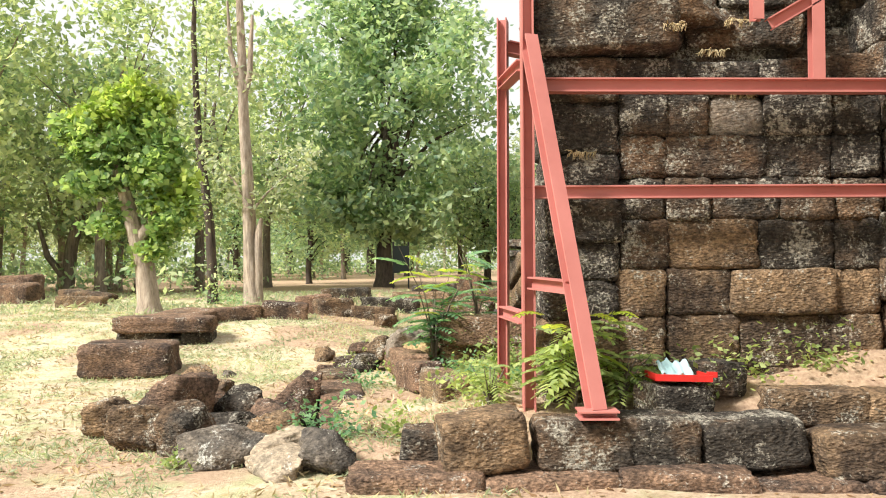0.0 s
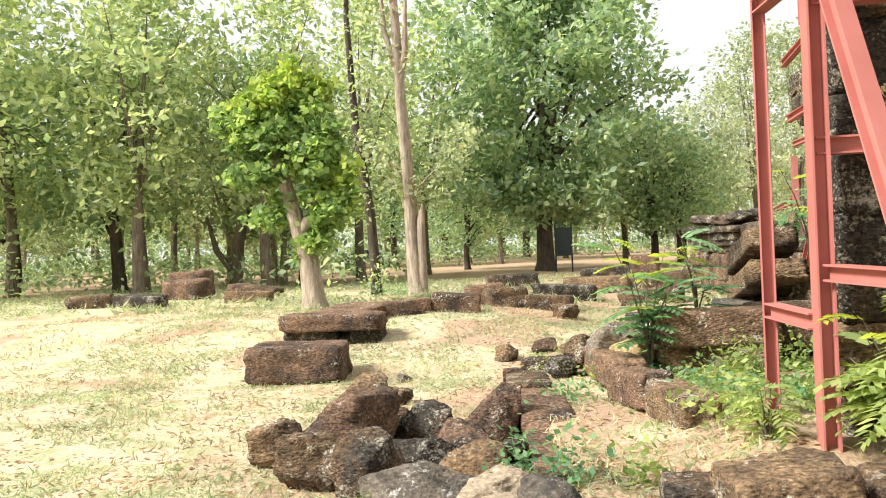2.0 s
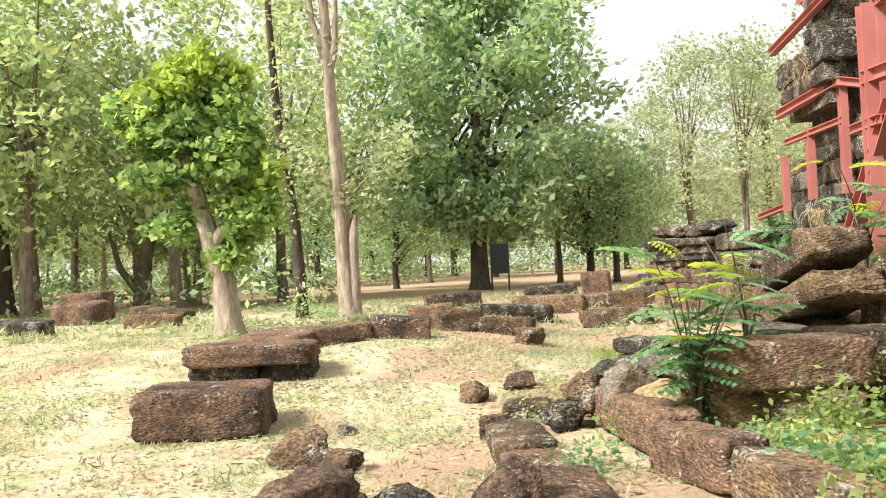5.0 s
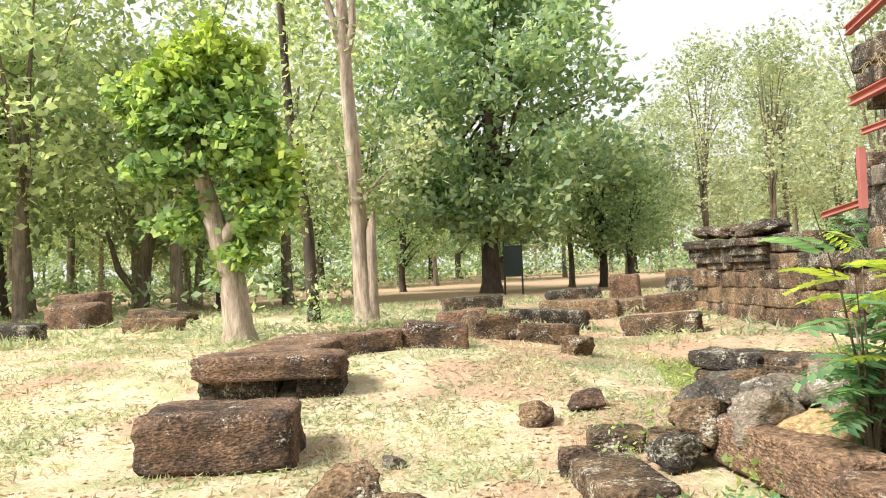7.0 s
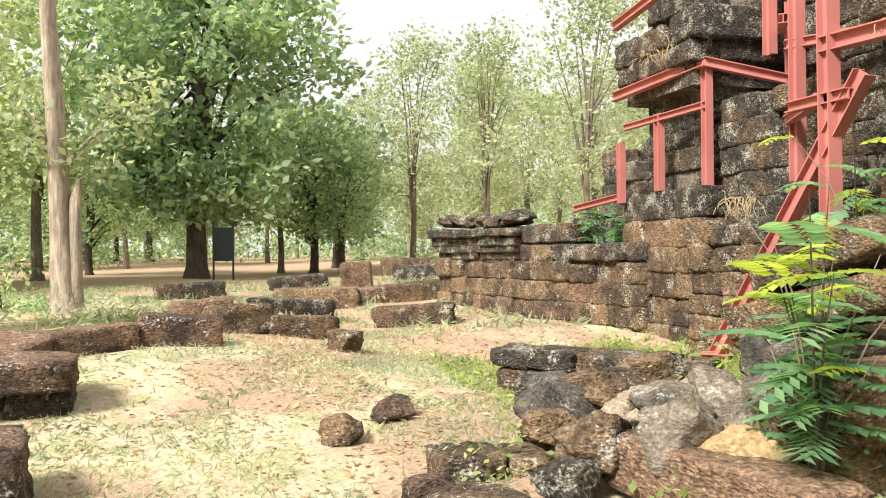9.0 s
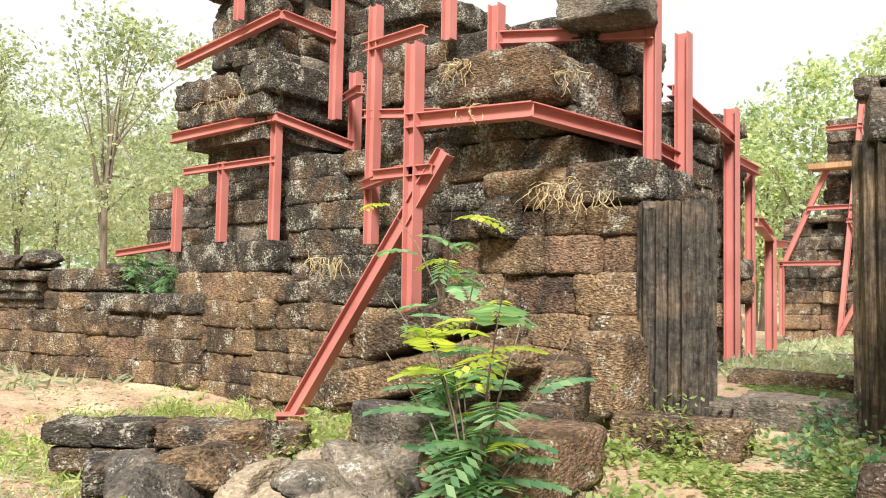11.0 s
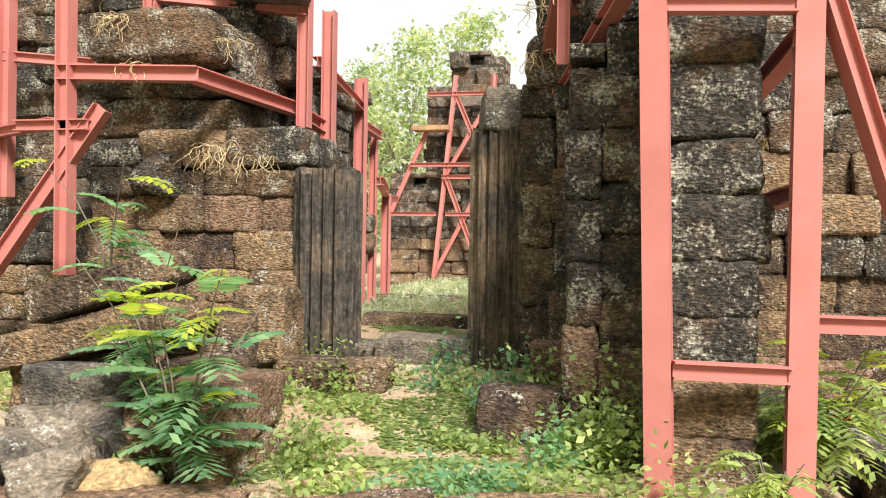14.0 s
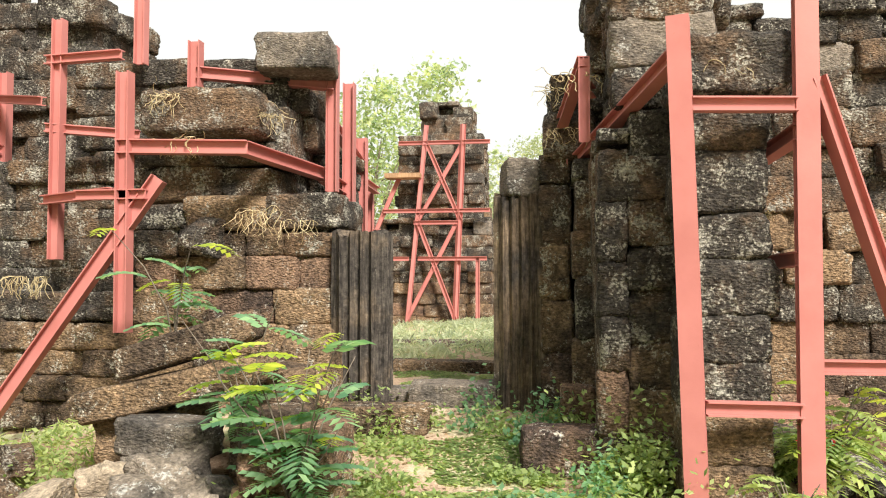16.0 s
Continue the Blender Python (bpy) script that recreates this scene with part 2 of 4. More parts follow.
def rock_mesh(name, material, seed, cuts=6, hard=5.0, rough=0.10, chip=(0.66, 0.86)):
    """A worn block that fills about the unit cube: rounded edges, broken faces."""
    bm = bmesh.new()
    bmesh.ops.create_cube(bm, size=2)
    bmesh.ops.subdivide_edges(bm, edges=bm.edges[:], cuts=cuts, use_grid_fill=True)
    off = Vector((seed * 7.31, seed * 3.17, seed * 5.9))
    r = random.Random(seed)
    planes = [(Vector((r.uniform(-1, 1), r.uniform(-1, 1), r.uniform(-1, 1))).normalized(), r.uniform(*chip)) for i in range(9)]
    for v in bm.verts:
        p = v.co.copy()
        k = (abs(p.x) ** hard + abs(p.y) ** hard + abs(p.z) ** hard) ** (1 / hard)
        q = p / k
        d = noise.noise(q * 0.9 + off) * rough * 0.9 + noise.noise(q * 2.6 + off) * rough * 0.7 + noise.noise(q * 6.0 + off) * rough * 0.6
        q = q * 0.5
        for n, k in planes:
            q -= n * max(0.0, q.dot(n) - k)
        v.co = q * (1 + d)
    me = bpy.data.meshes.new(name)
    bm.to_mesh(me)
    bm.free()
    me.materials.append(material)
    me.polygons.foreach_set("use_smooth", [True] * len(me.polygons))
    return me


BLOCKS = {m.name: [rock_mesh("block", m, i + 1, 9, 14.0, 0.075) for i in range(7)] for m in (DARK, BROWN, REDDISH, GREY, PALE, TAN)}
ROCKS = {m.name: [rock_mesh("rock", m, i + 21, 11, 6.0, 0.14, (0.34, 0.52)) for i in range(5)] for m in (DARK, BROWN, REDDISH, GREY, PALE, TAN)}


def put_block(name, material, c, size, rot=(0, 0, 0), parent=None, rock=False, rng=random):
    ob = new(name, rng.choice((ROCKS if rock else BLOCKS)[material.name]))
    ob.matrix_basis = pose(*c, *rot) @ Matrix.Diagonal((*size, 1))
    if parent:
        ob.parent = parent
    return ob


def box_mesh(name, x0, x1, y0, y1, z0, z1, material):
    v = [(x, y, z) for z in (z0, z1) for y in (y0, y1) for x in (x0, x1)]
    f = [(0, 2, 3, 1), (4, 5, 7, 6), (0, 1, 5, 4), (2, 6, 7, 3), (0, 4, 6, 2), (1, 3, 7, 5)]
    return mesh_of(name, v, f, material)


WALLS = [0]


def masonry(x0, x1, y0, y1, z0, z1, pick, course=0.36, long=0.75, ragged=0.25, loose=0.025, depth=0.42, seed=1, label="", faces="WSNE"):
    """Dry-laid laterite courses round a rubble core; pick(z) names the stone. ragged: how broken the top is."""
    rng = random.Random(seed)
    WALLS[0] += 1
    core = new("wall_%d" % WALLS[0], box_mesh("core", x0 + 0.13, x1 - 0.13, y0 + 0.13, y1 - 0.13, z0 - 0.3, z1 - course * 0.9, DARK))
    tagged(core, label, "ruined wall", "", "structure")
    z = z0
    while z < z1 - 0.12:
        h = min(course * rng.uniform(0.8, 1.2), z1 - z)
        top = z + h > z1 - course * 1.1
        sides = []
        if x1 - x0 <= 2 * depth or y1 - y0 <= 2 * depth or top:
            if x1 - x0 >= y1 - y0:
                rows = max(1, round((y1 - y0) / 0.6))
                for r in range(rows):
                    sides.append((0, x0, x1, y0 + (y1 - y0) * (r + 0.5) / rows, (y1 - y0) / rows))
            else:
                rows = max(1, round((x1 - x0) / 0.6))
                for r in range(rows):
                    sides.append((1, y0, y1, x0 + (x1 - x0) * (r + 0.5) / rows, (x1 - x0) / rows))
        else:
            if "W" in faces:
                sides.append((1, y0, y1, x0 + depth / 2, depth))
            if "E" in faces:
                sides.append((1, y0, y1, x1 - depth / 2, depth))
            if "S" in faces:
                sides.append((0, x0 + depth, x1 - depth, y0 + depth / 2, depth))
            if "N" in faces:
                sides.append((0, x0 + depth, x1 - depth, y1 - depth / 2, depth))
        for along, a, b, mid, wide in sides:
            n = max(1, round((b - a) / (long * rng.uniform(0.8, 1.25))))
            cuts = [a] + sorted(a + (b - a) * (i + rng.uniform(-0.25, 0.25)) / n for i in range(1, n)) + [b]
            for p, q in zip(cuts, cuts[1:]):
                if top and rng.random() < ragged:
                    continue
                hh = h * (rng.uniform(0.8, 1.15) if top else 1.0)
                c = ((p + q) / 2, mid + rng.gauss(0, loose)) if along == 0 else (mid + rng.gauss(0, loose), (p + q) / 2)
                s = (q - p + 0.012, wide * 1.02) if along == 0 else (wide * 1.02, q - p + 0.012)
                put_block("stone_block", pick(z, rng), (*c, z + hh / 2), (s[0], s[1], hh + 0.018),
                          (rng.gauss(0, 0.7), rng.gauss(0, 0.7), rng.gauss(0, 1.2)), core, False, rng)
        z += h
    return core


def weathered(low, mid):
    def pick(z, rng):
        if z < low:
            return BROWN if rng.random() < 0.85 else REDDISH
        if z < mid:
            return BROWN if rng.random() < 0.35 else DARK
        return DARK if rng.random() < 0.93 else GREY
    return pick


def section(p, q, w, d, wall=0.012, turn=0.0):
    """An H-section steel member from p to q: two flanges and a web, as one mesh."""
    p, q = Vector(p), Vector(q)
    n = (q - p).length
    m = Matrix.Translation(p) @ (q - p).to_track_quat("Z", "Y").to_matrix().to_4x4() @ Matrix.Rotation(radians(turn), 4, "Z")
    a, b, c, e = w / 2, d / 2, wall / 2, d / 2 - wall
    prof = [(-a, -b), (a, -b), (a, -e), (c, -e), (c, e), (a, e), (a, b), (-a, b), (-a, e), (-c, e), (-c, -e), (-a, -e)]
    bm = bmesh.new()
    low, high = ([bm.verts.new(m @ Vector((x, y, z))) for x, y in prof] for z in (0, n))
    bm.faces.new(low[::-1])
    bm.faces.new(high)
    for i in range(12):
        bm.faces.new((low[i], low[(i + 1) % 12], high[(i + 1) % 12], high[i]))
    return bm


def steel(name, p, q, parent, w=0.10, d=0.10, turn=0.0, label=""):
    bm = section(p, q, w, d, 0.012, turn)
    me = bpy.data.meshes.new(name)
    bm.to_mesh(me)
    bm.free()
    me.materials.append(STEEL)
    return part(name, me, parent, label)


def tube(points, radii, sides=8):
    """Verts and faces of a tapered limb through points."""
    verts, faces = [], []
    pts = [Vector(p) for p in points]
    for i, (p, r) in enumerate(zip(pts, radii)):
        d = (pts[min(i + 1, len(pts) - 1)] - pts[max(i - 1, 0)]).normalized()
        a = d.orthogonal().normalized()
        b = d.cross(a)
        for k in range(sides):
            t = 2 * math.pi * k / sides
            rr = r * (1 + 0.14 * math.sin(3 * t + i * 0.7))
            verts.append(p + (a * math.cos(t) + b * math.sin(t)) * rr)
        if i:
            o = (i - 1) * sides
            faces += [(o + k, o + (k + 1) % sides, o + sides + (k + 1) % sides, o + sides + k) for k in range(sides)]
    return verts, faces


def joined(name, pieces, material, smooth=True):
    verts, faces = [], []
    for v, f in pieces:
        o = len(verts)
        verts += [tuple(p) for p in v]
        faces += [tuple(i + o for i in q) for q in f]
    return mesh_of(name, verts, faces, material, smooth)


def leaves(name, centres, size, material, rng, up=0.5, slim=0.55):
    """A mesh of pointed leaves, one at each centre (numpy, n x 3)."""
    n = len(centres)
    nor = rng.normal(size=(n, 3)) + (0, 0, up * 2)
    nor /= np.linalg.norm(nor, axis=1)[:, None]
    a = np.cross(nor, rng.normal(size=(n, 3)))
    a /= np.linalg.norm(a, axis=1)[:, None]
    b = np.cross(nor, a)
    s = (size * rng.uniform(0.6, 1.3, n))[:, None]
    v = np.stack([centres - a * s * 0.5, centres + b * s * slim * 0.5 - nor * s * 0.08, centres + a * s * 0.5 - nor * s * 0.12, centres - b * s * slim * 0.5 - nor * s * 0.08], 1).reshape(-1, 3)
    me = bpy.data.meshes.new(name)
    me.vertices.add(4 * n)
    me.vertices.foreach_set("co", v.astype(np.float32).ravel())
    me.loops.add(4 * n)
    me.loops.foreach_set("vertex_index", np.arange(4 * n, dtype=np.int32))
    me.polygons.add(n)
    me.polygons.foreach_set("loop_start", np.arange(0, 4 * n, 4, dtype=np.int32))
    me.materials.append(material)
    me.update(calc_edges=True)
    return me


def ss(a, b, v):
    t = min(1, max(0, (v - a) / (b - a)))
    return t * t * (3 - 2 * t)


def ground_z(x, y):
    """Height of the ground: a yard, a raised terrace, the passage floor and a far slope."""
    west = 1 - ss(-2.6, 0.4, x)
    z = -0.1 - 0.1 * (1 - ss(-1.9, -0.9, x)) * (1 - ss(11, 14, y)) + 0.5 * ss(45, 80, y)
    z += (1 - west) * (0.12 * ss(15, 19, y) + 0.28 * ss(19, 27, y)) + west * 0.44 * ss(12.0, 16.4, y)
    edge = -0.85 - 0.158 * (y - 6.2)
    z += 0.13 * ss(edge, edge + 0.15, x) * ss(5.9, 6.2, y) * (1 - ss(11.2, 11.8, y))
    rise = 0.22 * ss(-0.4, 0.6, x) + 0.18 * ss(1.2, 2.4, x) + 0.22 * ss(2.6, 3.6, x)
    z += rise * ss(5.9, 6.7, y) * (1 - 0.55 * ss(12.6, 15, y)) * (1 - ss(30, 45, y))
    z += 0.06 * noise.noise(Vector((x * 0.35, y * 0.35, 3))) + 0.03 * noise.noise(Vector((x * 1.3, y * 1.3, 7)))
    return z


# ---- ground ----
def ground_sheet():
    def axis(c, near, far, step):
        out, v, s = [], 0.0, step
        while v < near:
            out.append(v)
            v += step
        while v < far:
            out.append(v)
            s *= 1.22
            v += s
        return sorted({c + o for o in out} | {c - o for o in out})
    xs, ys = axis(-1, 9, 900, 0.14), axis(10, 10, 900, 0.14)
    verts = [(x, y, ground_z(x, y)) for y in ys for x in xs]
    w = len(xs)
    faces = [(j * w + i, j * w + i + 1, (j + 1) * w + i + 1, (j + 1) * w + i) for j in range(len(ys) - 1) for i in range(w - 1)]
    g = new("ground", mesh_of("ground", verts, faces, GROUND, True))
    tagged(g, "dry yellow-green grass over reddish earth with dead leaves", "ground", "", "structure")


ground_sheet()

# ---- the ruin south of the passage ----
lat = "dark weathered laterite block wall with pale lichen, partly collapsed"
lowbrown = weathered(1.15, 1.6)
masonry(0.86, 1.5, 6.74, 7.36, 0.15, 3.25, weathered(0.75, 0.9), 0.40, 0.75, 0.0, 0.02, seed=11, label=lat)
masonry(1.5, 3.75, 6.8, 7.7, 0.15, 3.3, lowbrown, 0.38, 0.62, 0.05, 0.02, seed=12, label=lat)
masonry(1.5, 2.75, 7.7, 7.95, 0.2, 3.1, weathered(0.9, 1.3), 0.45, 0.55, 0.0, 0.02, seed=13, label=lat)
masonry(2.65, 3.75, 7.7, 8.12, 0.3, 3.0, weathered(0.9, 1.3), 0.5, 0.5, 0.0, 0.02, seed=14, label=lat)
masonry(3.15, 3.75, 8.12, 8.45, 0.4, 3.12, weathered(1.5, 1.8), 0.62, 0.5, 0.0, 0.015, seed=15, label="square laterite door pier, brown below and blackened above")
masonry(1.75, 3.2, 6.95, 7.8, 3.3, 4.3, weathered(0, 0), 0.36, 0.8, 0.2, 0.05, seed=16, label=lat)
masonry(3.1, 4.5, 7.3, 8.38, 3.1, 3.95, weathered(0, 0), 0.42, 0.7, 0.1, 0.07, seed=20, label=lat)
masonry(3.0, 4.5, 7.3, 8.05, 3.95, 4.7, weathered(0, 0), 0.4, 0.7, 0.2, 0.07, seed=34, label=lat)
masonry(2.2, 4.6, 6.8, 7.85, 4.3, 5.7, weathered(0, 0), 0.36, 0.8, 0.3, 0.06, seed=17, label=lat)
masonry(3.75, 6.6, 4.0, 7.8, 0.0, 4.8, weathered(1.4, 2.3), 0.36, 0.6, 0.2, 0.05, seed=18, label=lat)
masonry(3.75, 6.2, 7.8, 8.4, 0.4, 3.6, weathered(1.0, 1.6), 0.4, 0.7, 0.3, 0.03, seed=19, label=lat)
cap = put_block("capping_slab", DARK, (1.38, 7.0, 3.42), (1.25, 0.8, 0.46), (0, -3, 2), None, False, random.Random(4))
tagged(cap, "large blackened laterite slab overhanging the wall top", "stone slab")
rng = random.Random(5)
for c, s in (((2.1, 7.0, 3.62), (0.9, 0.6, 0.3)), ((2.8, 7.7, 4.42), (0.8, 0.5, 0.34)), ((2.5, 7.2, 4.42), (0.9, 0.5, 0.34))):
    tagged(put_block("loose_stone", DARK, c, s, (4, 5, rng.uniform(-15, 15)), None, True, rng), "rounded dark laterite stone on the ruin's broken top", "stone")

# ---- the ruin north of the passage ----
masonry(3.2, 4.3, 10.58, 12.9, 0.4, 2.75, weathered(2.1, 2.5), 0.34, 0.6, 0.0, 0.035, seed=21, label="brown crumbling laterite wall with dry roots hanging on it")
masonry(3.25, 4.5, 11.3, 12.9, 2.75, 3.42, weathered(0, 0), 0.34, 0.85, 0.0, 0.06, seed=22, label=lat)
masonry(3.3, 4.5, 11.1, 11.5, 3.42, 4.1, weathered(0, 0), 0.34, 0.5, 0.1, 0.05, seed=23, label=lat)
masonry(3.6, 5.3, 11.3, 13.9, 3.42, 4.55, weathered(0, 0), 0.36, 0.9, 0.2, 0.07, seed=24, label=lat)
masonry(4.45, 6.3, 11.12, 12.4, 0.45, 3.6, weathered(1.4, 1.8), 0.32, 0.6, 0.2, 0.04, seed=25, label=lat)
masonry(6.3, 9.0, 11.7, 12.5, 0.45, 4.2, weathered(1.2, 1.6), 0.34, 0.6, 0.3, 0.05, seed=26, label=lat)
masonry(3.5, 5.3, 12.9, 15.7, 0.2, 3.4, weathered(1.1, 1.7), 0.3, 0.6, 0.1, 0.05, seed=27, label=lat)
masonry(3.0, 3.7, 12.9, 15.7, 0.0, 1.75, weathered(1.2, 1.9), 0.3, 0.5, 0.15, 0.03, seed=28, label="stepped laterite plinth with worn mouldings below a tower")
masonry(3.2, 5.6, 15.7, 17.7, 0.0, 2.22, weathered(1.5, 1.7), 0.34, 0.6, 0.0, 0.03, seed=29, label="laterite plinth of a ruined tower, brown below and dark above")
masonry(3.55, 5.5, 15.95, 17.6, 2.22, 3.85, weathered(0, 0), 0.27, 0.55, 0.0, 0.03, seed=30, label=lat)
masonry(3.1, 5.6, 15.75, 17.75, 3.85, 4.75, weathered(0, 0), 0.34, 0.7, 0.1, 0.08, seed=31, label=lat)
masonry(3.5, 5.6, 15.9, 17.5, 4.75, 6.6, weathered(0, 0), 0.36, 0.7, 0.35, 0.09, seed=32, label=lat)
masonry(4.6, 6.2, 14.2, 16.0, 3.4, 5.6, weathered(0, 0), 0.36, 0.8, 0.3, 0.08, seed=33, label=lat)
ledge = tagged(put_block("ledge_stone", DARK, (3.2, 11.98, 3.62), (0.9, 1.3, 0.48), (0, 2, 0), None, False, random.Random(8)), "big lichen-streaked stone lying on a steel ledge", "stone block")
tagged(put_block("top_stone", GREY, (3.55, 11.15, 4.38), (0.6, 0.82, 0.42), (0, 0, 6), None, False, random.Random(9)), "squared stone block perched on a steel beam", "stone block")
tagged(put_block("jutting_stone", DARK, (3.12, 12.05, 2.35), (0.5, 0.5, 0.42), (8, 0, 20), None, True, random.Random(10)), "dark rounded stone jutting out of the brown wall", "stone")

# the low wall with its moulded end, and stones behind
turned = pose(3.15, 17.0, 0, 0, 0, 12.1)
for local in (
        masonry(0.0, 0.85, 0.0, 6.3, -0.05, 1.5, weathered(1.1, 1.3), 0.31, 0.5, 0.1, 0.025, seed=41, label="low brown laterite wall of squared blocks"),
        masonry(-0.1, 0.95, 3.3, 6.42, 1.5, 1.68, weathered(0, 0), 0.16, 0.8, 0.0, 0.02, seed=42, label="blackened moulded cornice on a low wall's end"),
        masonry(-0.2, 1.0, 3.2, 6.52, 1.68, 1.86, weathered(0, 0), 0.17, 0.8, 0.1, 0.03, seed=47, label="blackened projecting cornice on a low wall's end"),
        masonry(-0.3, 0.05, 0.2, 6.6, -0.15, 0.12, weathered(0, 0), 0.24, 0.6, 0.1, 0.03, seed=46, label="dark footing course under a low laterite wall")):
    local.matrix_basis = turned
rng = random.Random(43)
for i in range(9):
    c = turned @ Vector((0.35 + rng.uniform(-0.2, 0.3), 3.5 + 0.33 * i, 1.95 + rng.uniform(0, 0.1)))
    tagged(put_block("loose_stone", DARK, c, (0.6, 0.55, 0.26), (rng.uniform(-8, 8), rng.uniform(-8, 8), rng.uniform(0, 90)), None, True, rng),
           "dark loose stone lying on the low wall's cornice", "stone", "stones on the low wall")
c = turned @ Vector((0.4, 2.6, 1.68))
tagged(put_block("capping_slab", DARK, c, (0.7, 1.3, 0.34), (0, 3, 14), None, False, rng), "blackened squared slab lying on a low wall", "stone slab")
masonry(3.9, 4.8, 20.2, 21.0, 0.2, 2.0, weathered(0, 0), 0.3, 0.6, 0.3, 0.05, seed=44, label=lat)
masonry(3.75, 5.2, 18.3, 19.4, 0.2, 3.2, weathered(0, 0.5), 0.3, 0.5, 0.4, 0.05, seed=45, label=lat)

# ---- the far tower ----
masonry(22.0, 25.0, 10.6, 15.0, 0.4, 4.1, weathered(1.6, 2.2), 0.42, 0.8, 0.1, 0.06, seed=51, label="ruined laterite tower across the grass court")
masonry(22.2, 24.6, 10.9, 13.8, 4.1, 7.0, weathered(0, 4.4), 0.4, 0.7, 0.25, 0.1, seed=52, label="upper part of a ruined tower with broken edges")
masonry(22.4, 24.0, 11.3, 13.1, 7.0, 8.2, weathered(0, 0), 0.55, 0.6, 0.35, 0.12, seed=53, label="loose crowning stones of a ruined tower")

# ---- door columns, steps and blocks in the passage ----


def fluted(name, x0, x1, y0, y1, z0, z1, seed, lean, label):
    """A sandstone colonnette of square plan with cut vertical flutes and a broken top."""
    prof = []
    for (ax, ay), (bx, by) in (((x0, y1), (x0, y0)), ((x0, y0), (x1, y0)), ((x1, y0), (x1, y1)), ((x1, y1), (x0, y1))):
        for k in range(12):
            t = k / 12
            deep = 0.075 if k % 3 == 1 else (0.02 if k % 3 == 2 else 0.0)
            nx, ny = (by - ay), (ax - bx)
            ln = math.hypot(nx, ny)
            prof.append((ax + (bx - ax) * t + nx / ln * deep * (1 if ln else 0), ay + (by - ay) * t + ny / ln * deep))
    cx, cy = (x0 + x1) / 2, (y0 + y1) / 2
    verts, faces, n, lv = [], [], len(prof), 14
    for j in range(lv + 1):
        z = z0 + (z1 - z0) * j / lv
        for px, py in prof:
            w = 1 + 0.05 * noise.noise(Vector((px * 3, py * 3, z * 1.5 + seed)))
            zz = z + (0.10 * noise.noise(Vector((px * 6, py * 6, seed))) if j == lv else 0)
            verts.append((cx + (px - cx) * w + lean * (z - z0), cy + (py - cy) * w, zz))
    for j in range(lv):
        faces += [(j * n + k, j * n + (k + 1) % n, (j + 1) * n + (k + 1) % n, (j + 1) * n + k) for k in range(n)]
    verts.append((cx + lean * (z1 - z0), cy, z1 + 0.02))
    faces += [(lv * n + k, lv * n + (k + 1) % n, len(verts) - 1) for k in range(n)]
    return tagged(new(name, mesh_of(name, verts, faces, COLUMN)), label, "door column")


fluted("door_column", 3.12, 3.48, 10.1, 10.56, 0.3, 2.36, 3, 0.0, "broken fluted sandstone door column, dark and weathered")
fluted("door_column", 3.15, 3.5, 8.47, 8.85, 0.3, 2.72, 9, 0.0, "leaning fluted sandstone door column streaked with lichen")
tagged(put_block("column_fragment", GREY, (3.3, 8.66, 2.9), (0.36, 0.36, 0.4), (5, 8, 20), None, False, random.Random(3)), "broken pale sandstone fragment on a door column", "stone fragment")
rng = random.Random(61)
for c, s, m, lab in (
        ((2.6, 10.0, 0.52), (0.4, 1.0, 0.3), BROWN, "low laterite step block across a doorway"),
        ((3.45, 9.35, 0.66), (0.55, 0.95, 0.28), GREY, "worn sandstone threshold slab with mouldings"),
        ((3.55, 10.0, 0.6), (0.5, 0.5, 0.24), GREY, "worn sandstone threshold slab"),
        ((6.0, 9.8, 0.62), (0.5, 2.0, 0.34), BROWN, "low laterite kerb crossing the passage"),
        ((10.5, 10.8, 0.55), (0.8, 3.5, 0.4), BROWN, "low laterite kerb in the grass court"),
        ((1.72, 8.19, 0.42), (0.36, 0.76, 0.46), REDDISH, "red-brown squared laterite block sunk in weeds"),
        ((2.35, 8.1, 0.72), (0.35, 0.3, 0.4), REDDISH, "small red-brown laterite block by a wall"),
        ((2.9, 10.75, 0.92), (0.5, 0.5, 0.7), BROWN, "brown laterite block leaning on the wall foot")):
    tagged(put_block("step_block" if "step" in lab or "kerb" in lab or "threshold" in lab else "laterite_block", m, c, s, (rng.gauss(0, 1), rng.gauss(0, 1), rng.gauss(0, 3)), None, False, rng), lab, "stone block")

